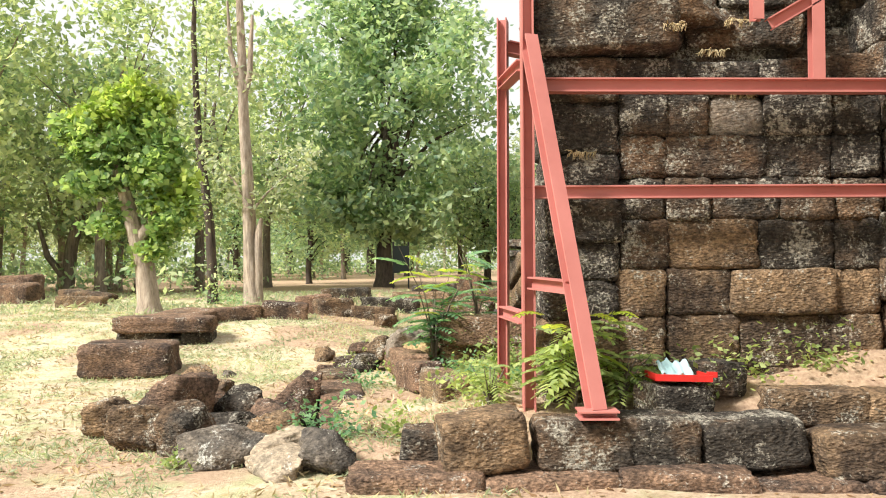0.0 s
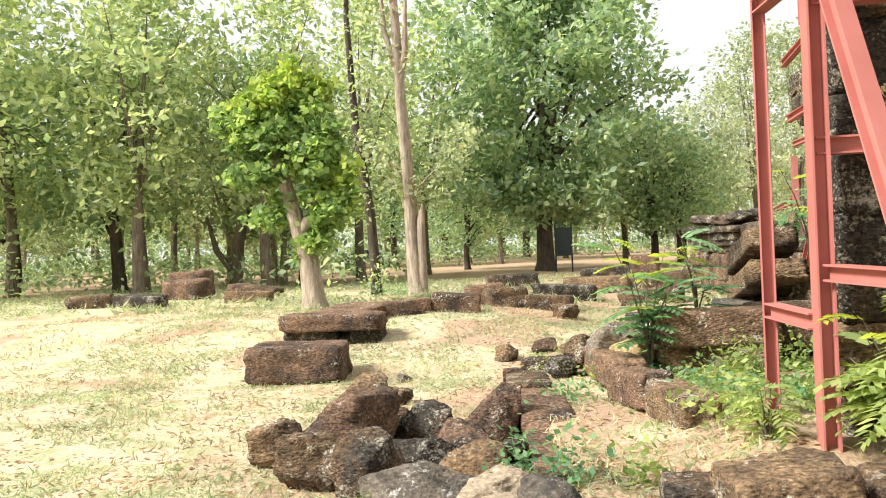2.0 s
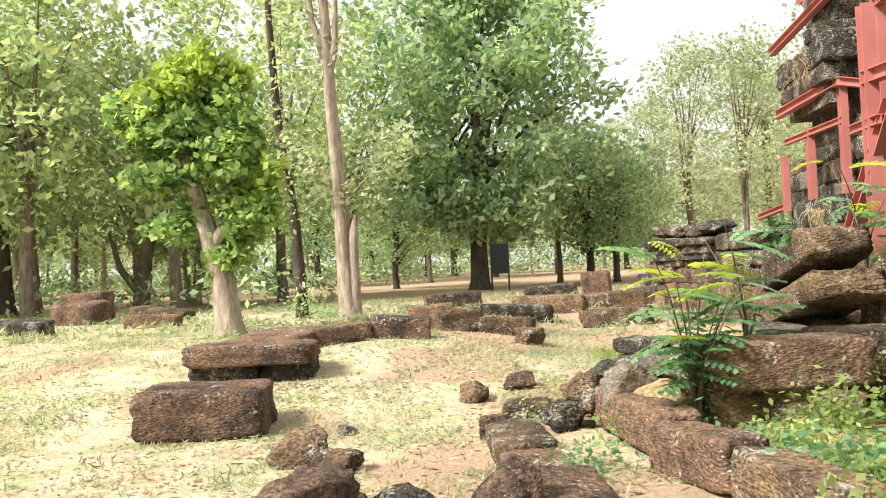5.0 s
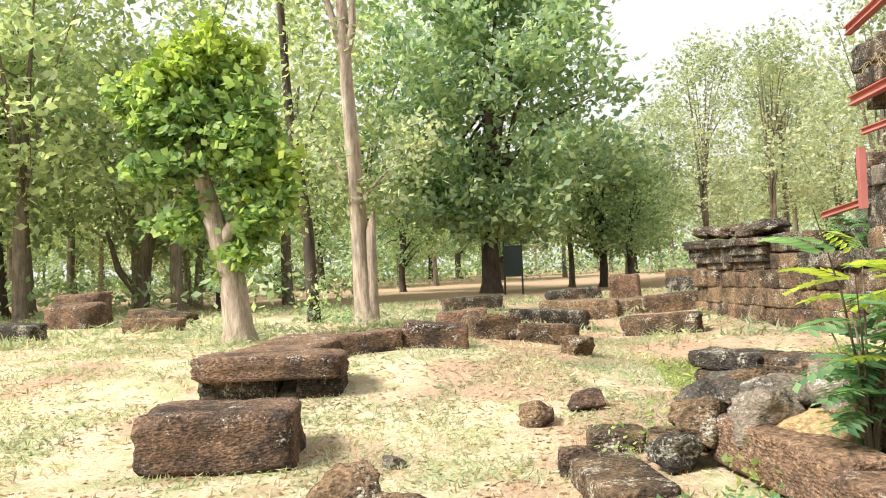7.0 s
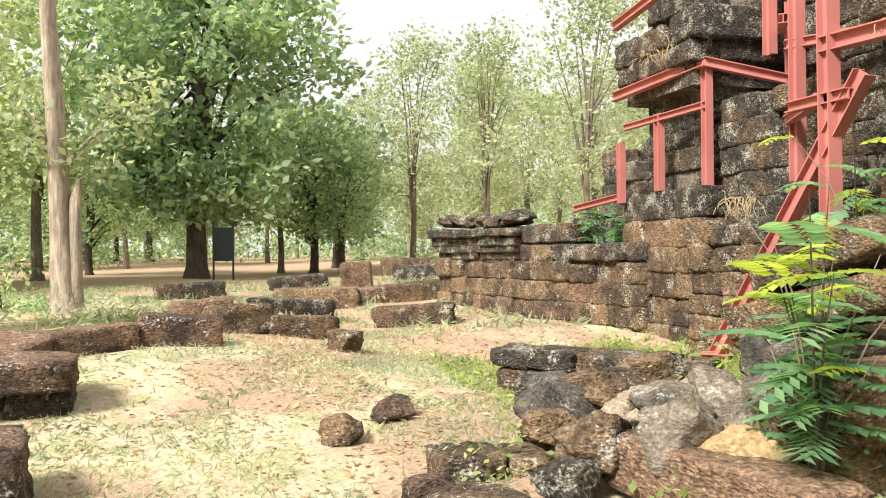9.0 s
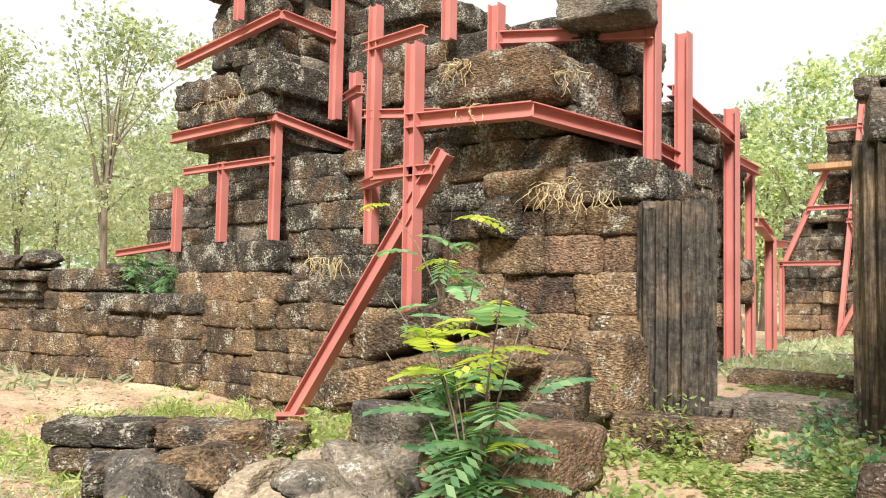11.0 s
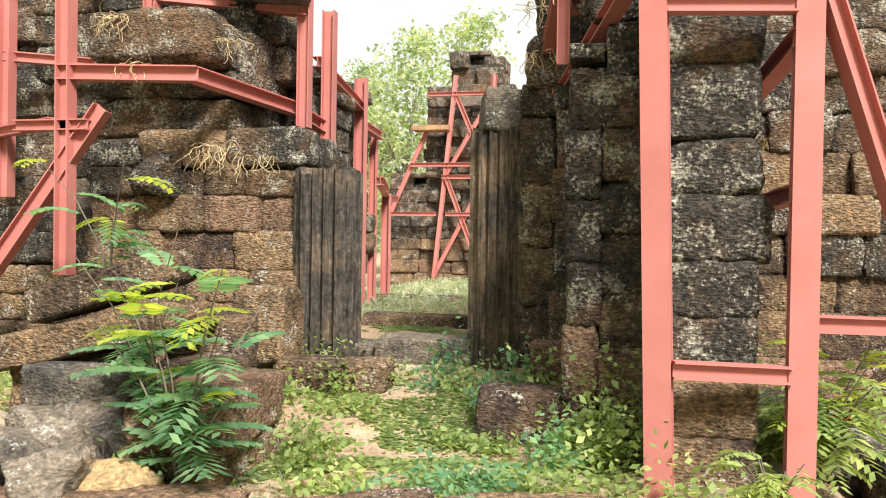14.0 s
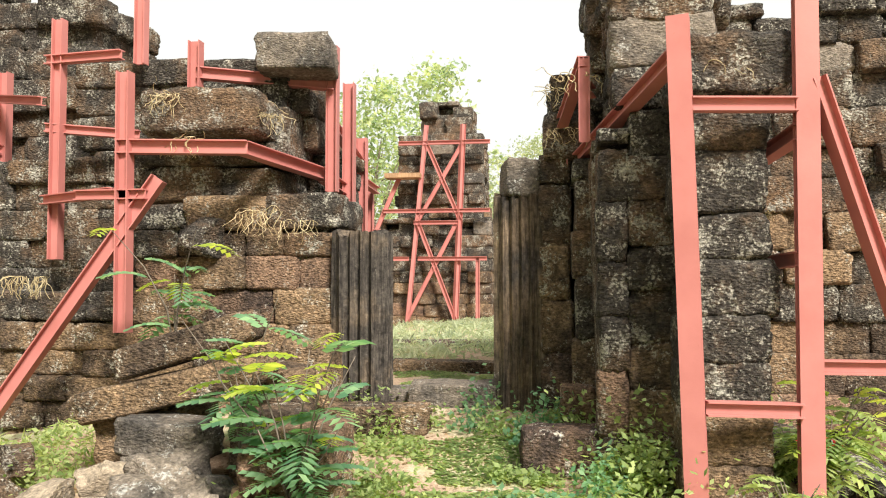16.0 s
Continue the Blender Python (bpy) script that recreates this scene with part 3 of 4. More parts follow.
# slabs under the leafy shrub
for c, s, r, m, lab in (
        ((0.56, 10.1, 0.61), (1.2, 0.6, 0.36), (0, 0, 5), REDDISH, "heavy red-brown laterite block beside a shrub"),
        ((0.55, 10.12, 0.29), (1.1, 0.52, 0.34), (0, 3, -4), BROWN, "laterite block half buried under another"),
        ((1.25, 11.28, 1.33), (0.55, 1.15, 0.26), (-17, 0, 4), BROWN, "tilted laterite slab propped on rubble"),
        ((1.3, 11.4, 0.97), (0.6, 1.6, 0.27), (-13, 0, 2), BROWN, "long tilted laterite slab with grass on it"),
        ((0.95, 11.3, 0.62), (0.5, 0.7, 0.3), (4, 0, -8), GREY, "dark squared sandstone block among weeds"),
        ((1.35, 10.6, 0.55), (0.7, 0.6, 0.5), (0, 0, 12), BROWN, "laterite block half buried under a slab"),
        ((1.55, 11.7, 0.55), (0.7, 0.9, 0.5), (0, 0, 12), BROWN, "laterite block half buried under a slab"),
        ((1.9, 10.8, 0.8), (0.6, 0.7, 0.6), (3, 0, 25), BROWN, "crumbling brown laterite block at the wall foot")):
    tagged(put_block("fallen_slab" if "slab" in lab else "laterite_block", m, c, s, r, None, False, rng), lab, "stone block")

# pale broken sandstone by the terrace
for x, y, z, s, r, m in ((-0.35, 12.35, 0.2, (0.75, 0.5, 0.36), (10, 12, 20), GREY), (0.15, 11.85, 0.28, (0.9, 0.5, 0.3), (-6, 10, 35), PALE), (0.5, 11.5, 0.33, (0.35, 0.7, 0.4), (25, -20, 30), PALE),
                         (0.75, 11.25, 0.4, (0.6, 0.55, 0.45), (5, 8, 60), GREY), (0.1, 10.75, 0.26, (0.55, 0.5, 0.5), (30, 25, 15), GREY), (0.1, 10.3, 0.2, (0.6, 0.4, 0.3), (4, -3, 12), TAN),
                         (-0.05, 11.25, 0.26, (0.5, 0.5, 0.3), (14, 4, 80), PALE), (0.55, 10.75, 0.3, (0.5, 0.4, 0.25), (0, 14, 5), GREY), (-0.6, 11.95, 0.14, (0.5, 0.4, 0.28), (8, 0, 44), BROWN),
                         (-0.65, 11.3, 0.12, (0.4, 0.35, 0.25), (0, 12, 10), BROWN), (-0.5, 10.5, 0.4, (0.38, 0.4, 0.42), (20, 24, 15), GREY), (-0.26, 10.2, 0.36, (0.4, 0.4, 0.24), (4, -3, 20), TAN), (-0.3, 10.85, 0.5, (0.6, 0.4, 0.2), (6, 8, 30), GREY),
                         (-0.78, 10.95, 0.3, (0.5, 0.42, 0.34), (0, 10, 50), BROWN), (-0.2, 10.55, 0.2, (0.8, 0.7, 0.42), (0, 0, 40), BROWN), (0.1, 10.9, 0.48, (0.46, 0.4, 0.28), (12, -8, 70), GREY), (-1.0, 10.8, 0.14, (0.4, 0.35, 0.26), (0, 0, 30), DARK), (0.3, 12.5, 0.3, (0.9, 0.6, 0.3), (6, 8, 25), BROWN), (-0.1, 12.9, 0.22, (0.7, 0.5, 0.3), (-8, 4, 60), GREY), (0.75, 12.9, 0.35, (0.8, 0.55, 0.34), (4, -10, 10), BROWN)):
    tagged(put_block("broken_stone", m, (x, y, z), s, r, None, True, rng),
           {"GREY": "grey broken sandstone lump in the rubble", "PALE": "pale flat broken sandstone piece in the rubble", "TAN": "yellow-tan sandstone block lying in weeds", "BROWN": "brown laterite lump in the grass", "DARK": "dark laterite lump in the grass"}[
               {GREY: "GREY", PALE: "PALE", TAN: "TAN", BROWN: "BROWN", DARK: "DARK"}[m]], "stone", "broken sandstone rubble")

# ---- terrace kerbs and rows of blocks ----


def block_row(p, q, z0, h, long, wide, m, seed, label, courses=1, gap=0.0):
    """A row of squared blocks laid end to end from p to q."""
    r = random.Random(seed)
    WALLS[0] += 1
    (ax, ay), (bx, by) = p, q
    n = math.hypot(bx - ax, by - ay)
    turn = math.degrees(math.atan2(by - ay, bx - ax))
    base = new("kerb_%d" % WALLS[0], None)
    base.location = ((ax + bx) / 2, (ay + by) / 2, z0)
    tagged(base, label, "stone kerb", "", "structure")
    for k in range(courses):
        t = 0.0
        while t < n - 0.1:
            s = min(long * r.uniform(0.75, 1.25), n - t)
            if r.random() >= gap:
                f = (t + s / 2) / n
                ob = put_block("stone_block", m if r.random() < 0.8 else BROWN, (0, 0, 0), (1, 1, 1), (0, 0, 0), base, False, r)
                hh = h * r.uniform(0.85, 1.1)
                ob.matrix_basis = Matrix.Translation(-Vector(base.location)) @ pose(ax + (bx - ax) * f + r.gauss(0, 0.03), ay + (by - ay) * f + r.gauss(0, 0.03), z0 + h * k + hh / 2, r.gauss(0, 2), r.gauss(0, 2), turn + r.gauss(0, 3)) @ Matrix.Diagonal((s, wide * r.uniform(0.85, 1.1), hh, 1))
            t += s
    return base


block_row((-0.65, 5.5), (3.6, 5.5), -0.4, 0.4, 1.0, 0.5, REDDISH, 71, "row of worn laterite blocks edging a terrace")
block_row((0.0, 5.68), (2.55, 5.72), -0.02, 0.38, 0.75, 0.5, DARK, 72, "upper row of rounded laterite terrace blocks")
block_row((2.6, 5.7), (4.0, 5.6), -0.05, 0.3, 0.9, 0.5, REDDISH, 78, "reddish terrace blocks below a ruined wall")
block_row((2.5, 6.2), (3.7, 6.2), 0.18, 0.26, 0.9, 0.4, BROWN, 79, "brown laterite blocks at the foot of a wall")
block_row((-0.72, 6.35), (-1.55, 11.6), -0.27, 0.32, 1.1, 0.46, REDDISH, 73, "sunken laterite kerb edging a grassy platform")
block_row((-1.5, 11.75), (-0.8, 11.6), -0.15, 0.28, 0.5, 0.5, BROWN, 80, "short broken row of laterite blocks")
block_row((-0.66, 10.8), (0.1, 7.55), 0.04, 0.32, 1.2, 0.36, REDDISH, 74, "red-brown laterite kerb between grass and terrace")
block_row((0.0, 14.5), (1.25, 12.65), 0.05, 0.2, 0.5, 0.5, DARK, 75, "broken courses of dark laterite blocks edging a terrace", 2, 0.15)
block_row((0.4, 13.4), (-0.2, 13.7), 0.0, 0.25, 0.5, 0.5, DARK, 76, "dark laterite blocks in the grass")
for x, y, s in ((-0.12, 5.95, (0.36, 0.35, 0.36)), (1.8, 6.25, (0.5, 0.4, 0.34)), (2.2, 6.5, (0.36, 0.36, 0.28))):
    tagged(put_block("laterite_block", DARK, (x, y, ground_z(x, y) + s[2] * 0.4), s, (0, 3, 10 * x), None, False, rng), "small dark laterite block standing by the terrace edge", "stone block")

# ---- rubble pile beside the path ----
for x, y, s, m in ((-2.66, 8.1, (0.92, 0.75, 0.62), REDDISH), (-3.2, 7.75, (0.42, 0.5, 0.4), BROWN), (-2.68, 7.15, (0.52, 0.5, 0.44), BROWN), (-2.22, 7.05, (0.46, 0.6, 0.5), DARK), (-3.27, 10.65, (0.52, 0.42, 0.36), BROWN),
                   (-2.08, 8.45, (0.5, 0.5, 0.44), DARK), (-1.72, 8.05, (0.52, 0.36, 0.28), REDDISH), (-1.48, 8.5, (0.42, 0.62, 0.52), REDDISH), (-1.78, 6.55, (0.72, 0.55, 0.36), GREY), (-1.28, 6.6, (0.75, 0.5, 0.24), PALE),
                   (-0.85, 6.0, (0.42, 0.4, 0.34), GREY), (-1.5, 7.05, (0.5, 0.42, 0.3), BROWN), (-1.92, 7.6, (0.62, 0.36, 0.26), DARK), (-1.2, 6.05, (0.7, 0.45, 0.2), PALE), (-2.5, 8.75, (0.42, 0.35, 0.3), REDDISH), (-1.25, 7.35, (0.34, 0.3, 0.24), DARK)):
    tagged(put_block("rubble_stone", m, (x, y, ground_z(x, y) + s[2] * 0.36), s, (rng.uniform(-12, 12), rng.uniform(-12, 12), rng.uniform(0, 180)), None, True, rng),
           {REDDISH: "rough red-brown laterite boulder on dry grass", BROWN: "pitted brown laterite boulder in the rubble", DARK: "dark pitted laterite boulder in the rubble", GREY: "grey sandstone boulder half sunk in grass", PALE: "pale flat sandstone slab lying in grass"}[m], "boulder", "rubble pile beside the path")

# ---- the stone seat blocks and the long row ----
tagged(put_block("laterite_block", REDDISH, (-4.63, 12.05, 0.06), (1.3, 0.92, 0.5), (0, 0, 7), None, False, random.Random(2)), "massive dark red laterite block resting on grass", "stone block")
tagged(put_block("stone_slab", REDDISH, (-4.79, 14.1, 0.43), (1.62, 0.85, 0.27), (0, 0, 5), None, False, random.Random(3)), "thick laterite slab resting on smaller stones", "stone slab")
for x, y, s in ((-5.15, 14.1, (0.85, 0.6, 0.38)), (-4.25, 14.2, (0.5, 0.62, 0.38))):
    tagged(put_block("laterite_block", DARK, (x, y, 0.13), s, (0, 0, 4), None, False, rng), "laterite support block under a slab", "stone block")
tagged(put_block("stone_slab", REDDISH, (-4.95, 15.45, 0.41), (1.0, 1.75, 0.32), (3, 0, -12), None, False, random.Random(6)), "flat laterite slab lying behind a propped slab", "stone slab")
block_row((-4.55, 15.9), (-3.72, 16.35), 0.24, 0.4, 1.0, 0.5, REDDISH, 81, "laterite blocks laid in a line across the grass")
block_row((-3.65, 16.42), (-2.75, 16.6), 0.24, 0.44, 1.1, 0.5, REDDISH, 82, "laterite blocks laid in a line across the grass")
for x, y, s, k in ((-2.95, 18.6, (0.8, 0.7, 0.5), REDDISH), (-2.45, 18.2, (0.8, 0.6, 0.46), BROWN), (-1.6, 18.3, (1.0, 0.5, 0.34), BROWN), (-12.9, 24.6, (1.4, 0.9, 0.7), REDDISH), (-13.3, 25.6, (1.2, 0.9, 1.0), REDDISH), (-12.3, 20.9, (1.5, 0.5, 0.4), DARK),
                   (-11.2, 25.7, (1.8, 0.7, 0.4), BROWN), (-1.9, 13.05, (0.32, 0.28, 0.26), BROWN), (-1.4, 13.5, (0.36, 0.3, 0.2), REDDISH), (-1.2, 17.0, (0.4, 0.4, 0.35), BROWN), (0.9, 27.5, (0.8, 0.5, 0.9), REDDISH), (-0.3, 30, (1.6, 0.6, 0.5), DARK),
                   (1.2, 24, (2.2, 0.6, 0.45), BROWN), (-0.6, 24, (1.8, 0.6, 0.5), BROWN), (-3.1, 11.8, (0.2, 0.2, 0.1), GREY), (3.5, 30, (2.0, 0.8, 0.5), DARK), (5.5, 40, (2.4, 1.0, 0.9), BROWN), (-3.2, 27, (1.6, 0.7, 0.45), DARK), (-14.5, 22, (1.2, 0.6, 0.4), BROWN),
                   (-10.0, 22.5, (1.3, 0.5, 0.35), BROWN), (-2.9, 10.4, (0.36, 0.3, 0.2), BROWN), (0.6, 20.4, (1.4, 0.6, 0.4), BROWN), (-1.4, 21.5, (1.5, 0.6, 0.4), DARK)):
    tagged(put_block("fallen_stone", k, (x, y, ground_z(x, y) + s[2] * 0.35), s, (rng.uniform(-6, 6), rng.uniform(-6, 6), rng.uniform(-30, 30)), None, s[0] < 0.5, rng), "fallen laterite stone lying in dry grass", "stone", "fallen stones in the grass")

# ---- steel props ----


def frame_of(x, y, z, label):
    e = new("steel_frame", None)
    e.location = (x, y, z)
    tagged(e, label, "steel prop")
    return e


def props(label, members, w=0.10):
    p0 = members[0][1]
    e = frame_of(*p0, label)
    off = -Vector(p0)
    for m in members:
        name, p, q = m[:3]
        ww = m[3] if len(m) > 3 else w
        steel(name, Vector(p) + off, Vector(q) + off, e, ww, ww if len(m) < 5 else m[4], m[5] if len(m) > 5 else 0.0)
    return e


props("red-painted steel ladder frame propping a laterite wall end", [
    ("post", (0.71, 6.56, 0.18), (0.71, 6.54, 4.9), 0.155, 0.1, 90), ("post", (0.56, 7.33, 0.2), (0.58, 7.42, 3.68), 0.155, 0.09, 90),
    ("rung", (0.68, 6.62, 0.97), (0.56, 7.27, 0.99), 0.1), ("rung", (0.68, 6.62, 3.06), (0.57, 7.34, 3.06), 0.1),
    ("brace", (1.06, 5.5, 0.4), (0.72, 6.48, 3.25), 0.11), ("foot_plate", (0.93, 5.5, 0.385), (1.2, 5.5, 0.385), 0.2, 0.06), ("rung", (0.74, 6.5, 1.26), (0.95, 5.84, 1.24), 0.1),
    ("beam", (0.7, 6.58, 2.88), (3.7, 6.58, 2.86), 0.115), ("beam", (0.7, 6.58, 2.0), (3.7, 6.58, 2.0), 0.105), ("foot_plate", (0.55, 7.22, 0.2), (0.55, 7.46, 0.2), 0.22, 0.05),
    ("strut", (3.1, 6.58, 2.92), (3.1, 6.58, 3.62), 0.1), ("strut", (3.1, 6.58, 3.6), (2.72, 6.58, 3.38), 0.1), ("strut", (2.62, 6.6, 3.42), (2.62, 6.6, 3.62), 0.09),
    ("beam", (0.62, 7.42, 3.42), (3.1, 8.06, 3.08), 0.12)])
props("red-painted steel bracket holding stones beside the doorway", [
    ("post", (2.2, 8.02, 3.1), (2.2, 8.02, 3.86), 0.1), ("beam", (2.2, 8.02, 3.84), (3.25, 8.25, 3.4), 0.11), ("post", (3.2, 8.22, 3.0), (3.2, 8.22, 3.42), 0.11), ("strut", (2.2, 8.0, 3.6), (2.45, 7.95, 3.6), 0.1)])
props("red-painted steel props carrying the overhanging stones", [
    ("post", (2.35, 12.52, 1.35), (2.35, 12.54, 3.95), 0.14, 0.13), ("brace", (2.2, 13.98, 0.3), (2.42, 12.2, 2.88), 0.14), ("foot_plate", (2.08, 14.1, 0.28), (2.32, 13.88, 0.28), 0.24, 0.07),
    ("rung", (2.35, 13.05, 2.72), (2.35, 12.3, 2.72), 0.1), ("beam", (2.35, 12.62, 3.2), (2.6, 11.35, 3.2), 0.14), ("beam", (2.6, 11.4, 3.2), (4.1, 11.0, 3.12), 0.14), ("beam", (4.1, 11.0, 3.1), (4.75, 10.95, 3.02), 0.14),
    ("post", (3.95, 10.86, 2.9), (3.95, 10.86, 4.6), 0.13), ("post", (4.7, 10.86, 0.6), (4.7, 10.86, 4.35), 0.14), ("beam", (3.95, 10.86, 4.15), (3.2, 12.2, 4.15), 0.13), ("post", (3.2, 12.2, 3.9), (3.2, 12.2, 4.5), 0.13), ("post", (3.3, 12.9, 4.3), (3.3, 12.9, 5.4), 0.12)])
props("red-painted steel post with rungs in a wall recess", [
    ("post", (3.0, 13.7, 2.1), (3.0, 13.7, 4.75), 0.12), ("rung", (3.0, 13.85, 4.3), (2.9, 12.9, 4.3), 0.1), ("rung", (3.0, 13.85, 2.75), (2.4, 12.7, 2.75), 0.1), ("rung", (3.0, 13.85, 3.55), (3.3, 12.9, 3.5), 0.1), ("beam", (3.0, 13.9, 3.85), (4.2, 15.4, 4.2), 0.1)])
props("red-painted steel brackets round a ruined tower", [
    ("post", (4.28, 15.3, 1.6), (4.28, 15.3, 4.55), 0.13), ("beam", (4.28, 15.35, 3.55), (3.28, 15.75, 3.82), 0.12), ("beam", (3.28, 15.75, 3.82), (3.04, 17.7, 3.7), 0.13), ("post", (3.36, 15.8, 2.22), (3.36, 15.8, 3.78), 0.11), ("post", (3.2, 16.7, 2.22), (3.2, 16.7, 3.3), 0.11),
    ("rung", (3.36, 15.8, 3.28), (3.05, 17.4, 3.2), 0.09), ("post", (3.1, 17.6, 2.1), (3.1, 17.6, 3.0), 0.1), ("beam", (3.15, 17.8, 2.2), (3.1, 19.2, 2.1), 0.1),
    ("post", (4.1, 15.5, 3.9), (4.1, 15.5, 6.2), 0.13), ("beam", (4.1, 15.55, 5.05), (3.3, 15.7, 5.15), 0.12), ("beam", (3.3, 15.7, 5.15), (2.95, 17.5, 4.7), 0.12), ("post", (3.0, 16.2, 5.1), (3.0, 16.2, 5.8), 0.1)])
props("red-painted steel frame along the passage wall", [
    ("post", (7.9, 11.5, 0.45), (7.9, 11.5, 4.25), 0.17), ("post", (9.0, 11.62, 0.5), (9.0, 11.62, 3.55), 0.12), ("beam", (7.9, 11.5, 3.8), (5.2, 11.2, 3.9), 0.13), ("beam", (7.9, 11.5, 3.55), (9.0, 11.5, 3.5), 0.12), ("post", (11.5, 12.1, 0.5), (11.5, 12.1, 2.7), 0.16), ("beam", (9.0, 11.5, 2.75), (11.5, 12.1, 2.7), 0.14), ("rung", (11.5, 12.1, 2.6), (13.5, 12.4, 2.7), 0.14)])
props("tall red steel scaffold with crossed braces before the tower", [
    ("post", (21.5, 13.35, 0.6), (21.7, 12.75, 7.2), 0.15), ("post", (21.5, 11.75, 0.6), (21.7, 11.5, 7.2), 0.15), ("brace", (21.5, 13.35, 0.7), (21.55, 11.7, 3.9), 0.13), ("brace", (21.5, 11.75, 0.7), (21.55, 13.0, 3.9), 0.13), ("brace", (21.6, 13.0, 4.0), (21.7, 11.5, 6.6), 0.13), ("brace", (21.6, 11.6, 4.0), (21.7, 12.75, 6.6), 0.13),
    ("rung", (21.55, 13.15, 3.9), (21.55, 11.65, 3.9), 0.13), ("rung", (21.5, 13.3, 2.7), (21.5, 15.0, 2.7), 0.13), ("rung", (21.6, 10.6, 4.3), (21.6, 14.2, 4.3), 0.13), ("rung", (21.7, 10.6, 6.6), (21.7, 13.7, 6.6), 0.13), ("brace", (21.6, 14.9, 2.6), (21.7, 13.6, 5.6), 0.14),
    ("rung", (21.5, 10.7, 2.7), (21.5, 13.0, 2.7), 0.13), ("post", (21.5, 14.9, 0.6), (21.5, 14.9, 2.7), 0.13), ("post", (21.5, 11.0, 0.6), (21.5, 11.0, 2.7), 0.13)])
plank = new("timber_plank", box_mesh("timber_plank", 21.3, 21.95, 12.9, 14.1, 5.4, 5.55, WOOD))
tagged(plank, "weathered timber plank on the tower scaffold", "plank")

# ---- trees ----
def crown_points(clumps, per, spread, r):
    c = np.repeat(np.array(clumps), per, 0)
    return c + r.normal(size=c.shape) * spread * np.array((1, 1, 0.7))


def tree(name, height, trunk, lean, crown, n_clump, per, leaf, spread, bark, foliage, seed, label, fork=0.35, low=0.3, limbs=9):
    """A tapered, bent trunk with limbs that reach into the clumps of an uneven crown. crown: half width, bottom, top."""
    r = np.random.default_rng(seed)
    e = tagged(new(name, None), label, "tree")
    wide, z0, z1 = crown
    top = Vector((lean[0], lean[1], height * 0.86))
    pts = [Vector((top.x * t * t + 0.12 * math.sin(5 * t + seed), top.y * t * t + 0.1 * math.cos(4 * t + seed) - 0.1, top.z * t)) for t in (0, 0.04, 0.15, 0.3, 0.45, 0.6, 0.8, 1)]
    rad = [trunk * 1.45, trunk * 1.1, trunk * 0.95, trunk * 0.85, trunk * 0.72, trunk * 0.55, trunk * 0.3, trunk * 0.08]
    pieces = [tube([pts[0] - Vector((0, 0, 0.3))] + pts, [rad[0] * 1.1] + rad, 10)]
    clumps = []
    while len(clumps) < n_clump:
        a, u, h = r.uniform(0, 2 * math.pi), math.sqrt(r.uniform(0.08, 1)), r.uniform(0, 1)
        g = math.sin(math.pi * (0.12 + 0.80 * h ** 0.8)) * (0.8 + 0.3 * math.sin(3 * a + seed) + 0.15 * math.sin(7 * h * 6 + a))
        z = z0 + (z1 - z0) * h
        f = max(0, min(1, z / top.z)) ** 2
        clumps.append((top.x * f + math.cos(a) * u * wide * g, top.y * f + math.sin(a) * u * wide * g, z))
    for i in range(limbs):
        c = Vector(clumps[i * len(clumps) // limbs])
        t = fork + (0.85 - fork) * (i / limbs)
        s = Vector((top.x * t * t, top.y * t * t - 0.1 * (1 - t), top.z * t))
        m = s.lerp(c, 0.5) + Vector((0, 0, 0.12 * (c - s).length))
        k = trunk * (0.5 - 0.3 * i / limbs)
        pieces.append(tube([s, s.lerp(m, 0.5), m, c], [k, k * 0.75, k * 0.5, k * 0.15], 6))
    part("trunk", joined("trunk", pieces, bark), e)
    pts_l = crown_points(clumps, per, spread, r)
    part("crown", leaves("crown", pts_l, leaf, foliage, r), e)
    return e


def stand(ob, x, y, turn=0, scale=1.0, first=False):
    m = Matrix.Translation((x, y, ground_z(x, y) - 0.05)) @ Matrix.Rotation(radians(turn), 4, "Z")
    if first:
        ob.matrix_basis = m @ Matrix.Diagonal((scale, scale, scale, 1))
        return ob
    c = copy_thing(ob, m)
    c.scale = (scale, scale, scale)
    return c


big = tree("broadleaf_tree", 16.5, 0.42, (0.6, 0), (7.4, 3.0, 17.0), 300, 90, 0.42, 0.55, BARK_DARK, LEAF_DEEP, 3, "large round-crowned tree with dense deep green leaves", 0.2, 0.3, 16)
stand(big, -3.1, 43.5, 0, 1, True)
ivy = tagged(new("ivy_clad_tree", None), "leaning pale trunk wrapped in bright green climbing leaves", "tree")
stand(ivy, -6.7, 18.6, 0, 1, True)
part("trunk", joined("trunk", [tube([(0, 0, -0.3), (0, 0, 0), (-0.04, 0, 0.3), (-0.14, 0, 1.15), (-0.36, 0, 1.87), (-0.58, 0.05, 2.66), (-0.8, 0.05, 3.5), (-1.2, 0, 4.1), (-1.6, 0, 4.5)], [0.4, 0.34, 0.25, 0.22, 0.19, 0.15, 0.12, 0.1, 0.05], 12),
                               tube([(-0.3, 0, 1.7), (0.1, 0, 2.3), (0.35, 0, 3.2), (0.2, 0.1, 4.2)], [0.15, 0.12, 0.08, 0.03], 8), tube([(-0.75, 0, 3.2), (-0.5, 0.2, 4.0), (-0.6, 0.2, 4.9)], [0.08, 0.06, 0.02], 7)], BARK_PALE), ivy)
ri = np.random.default_rng(4)
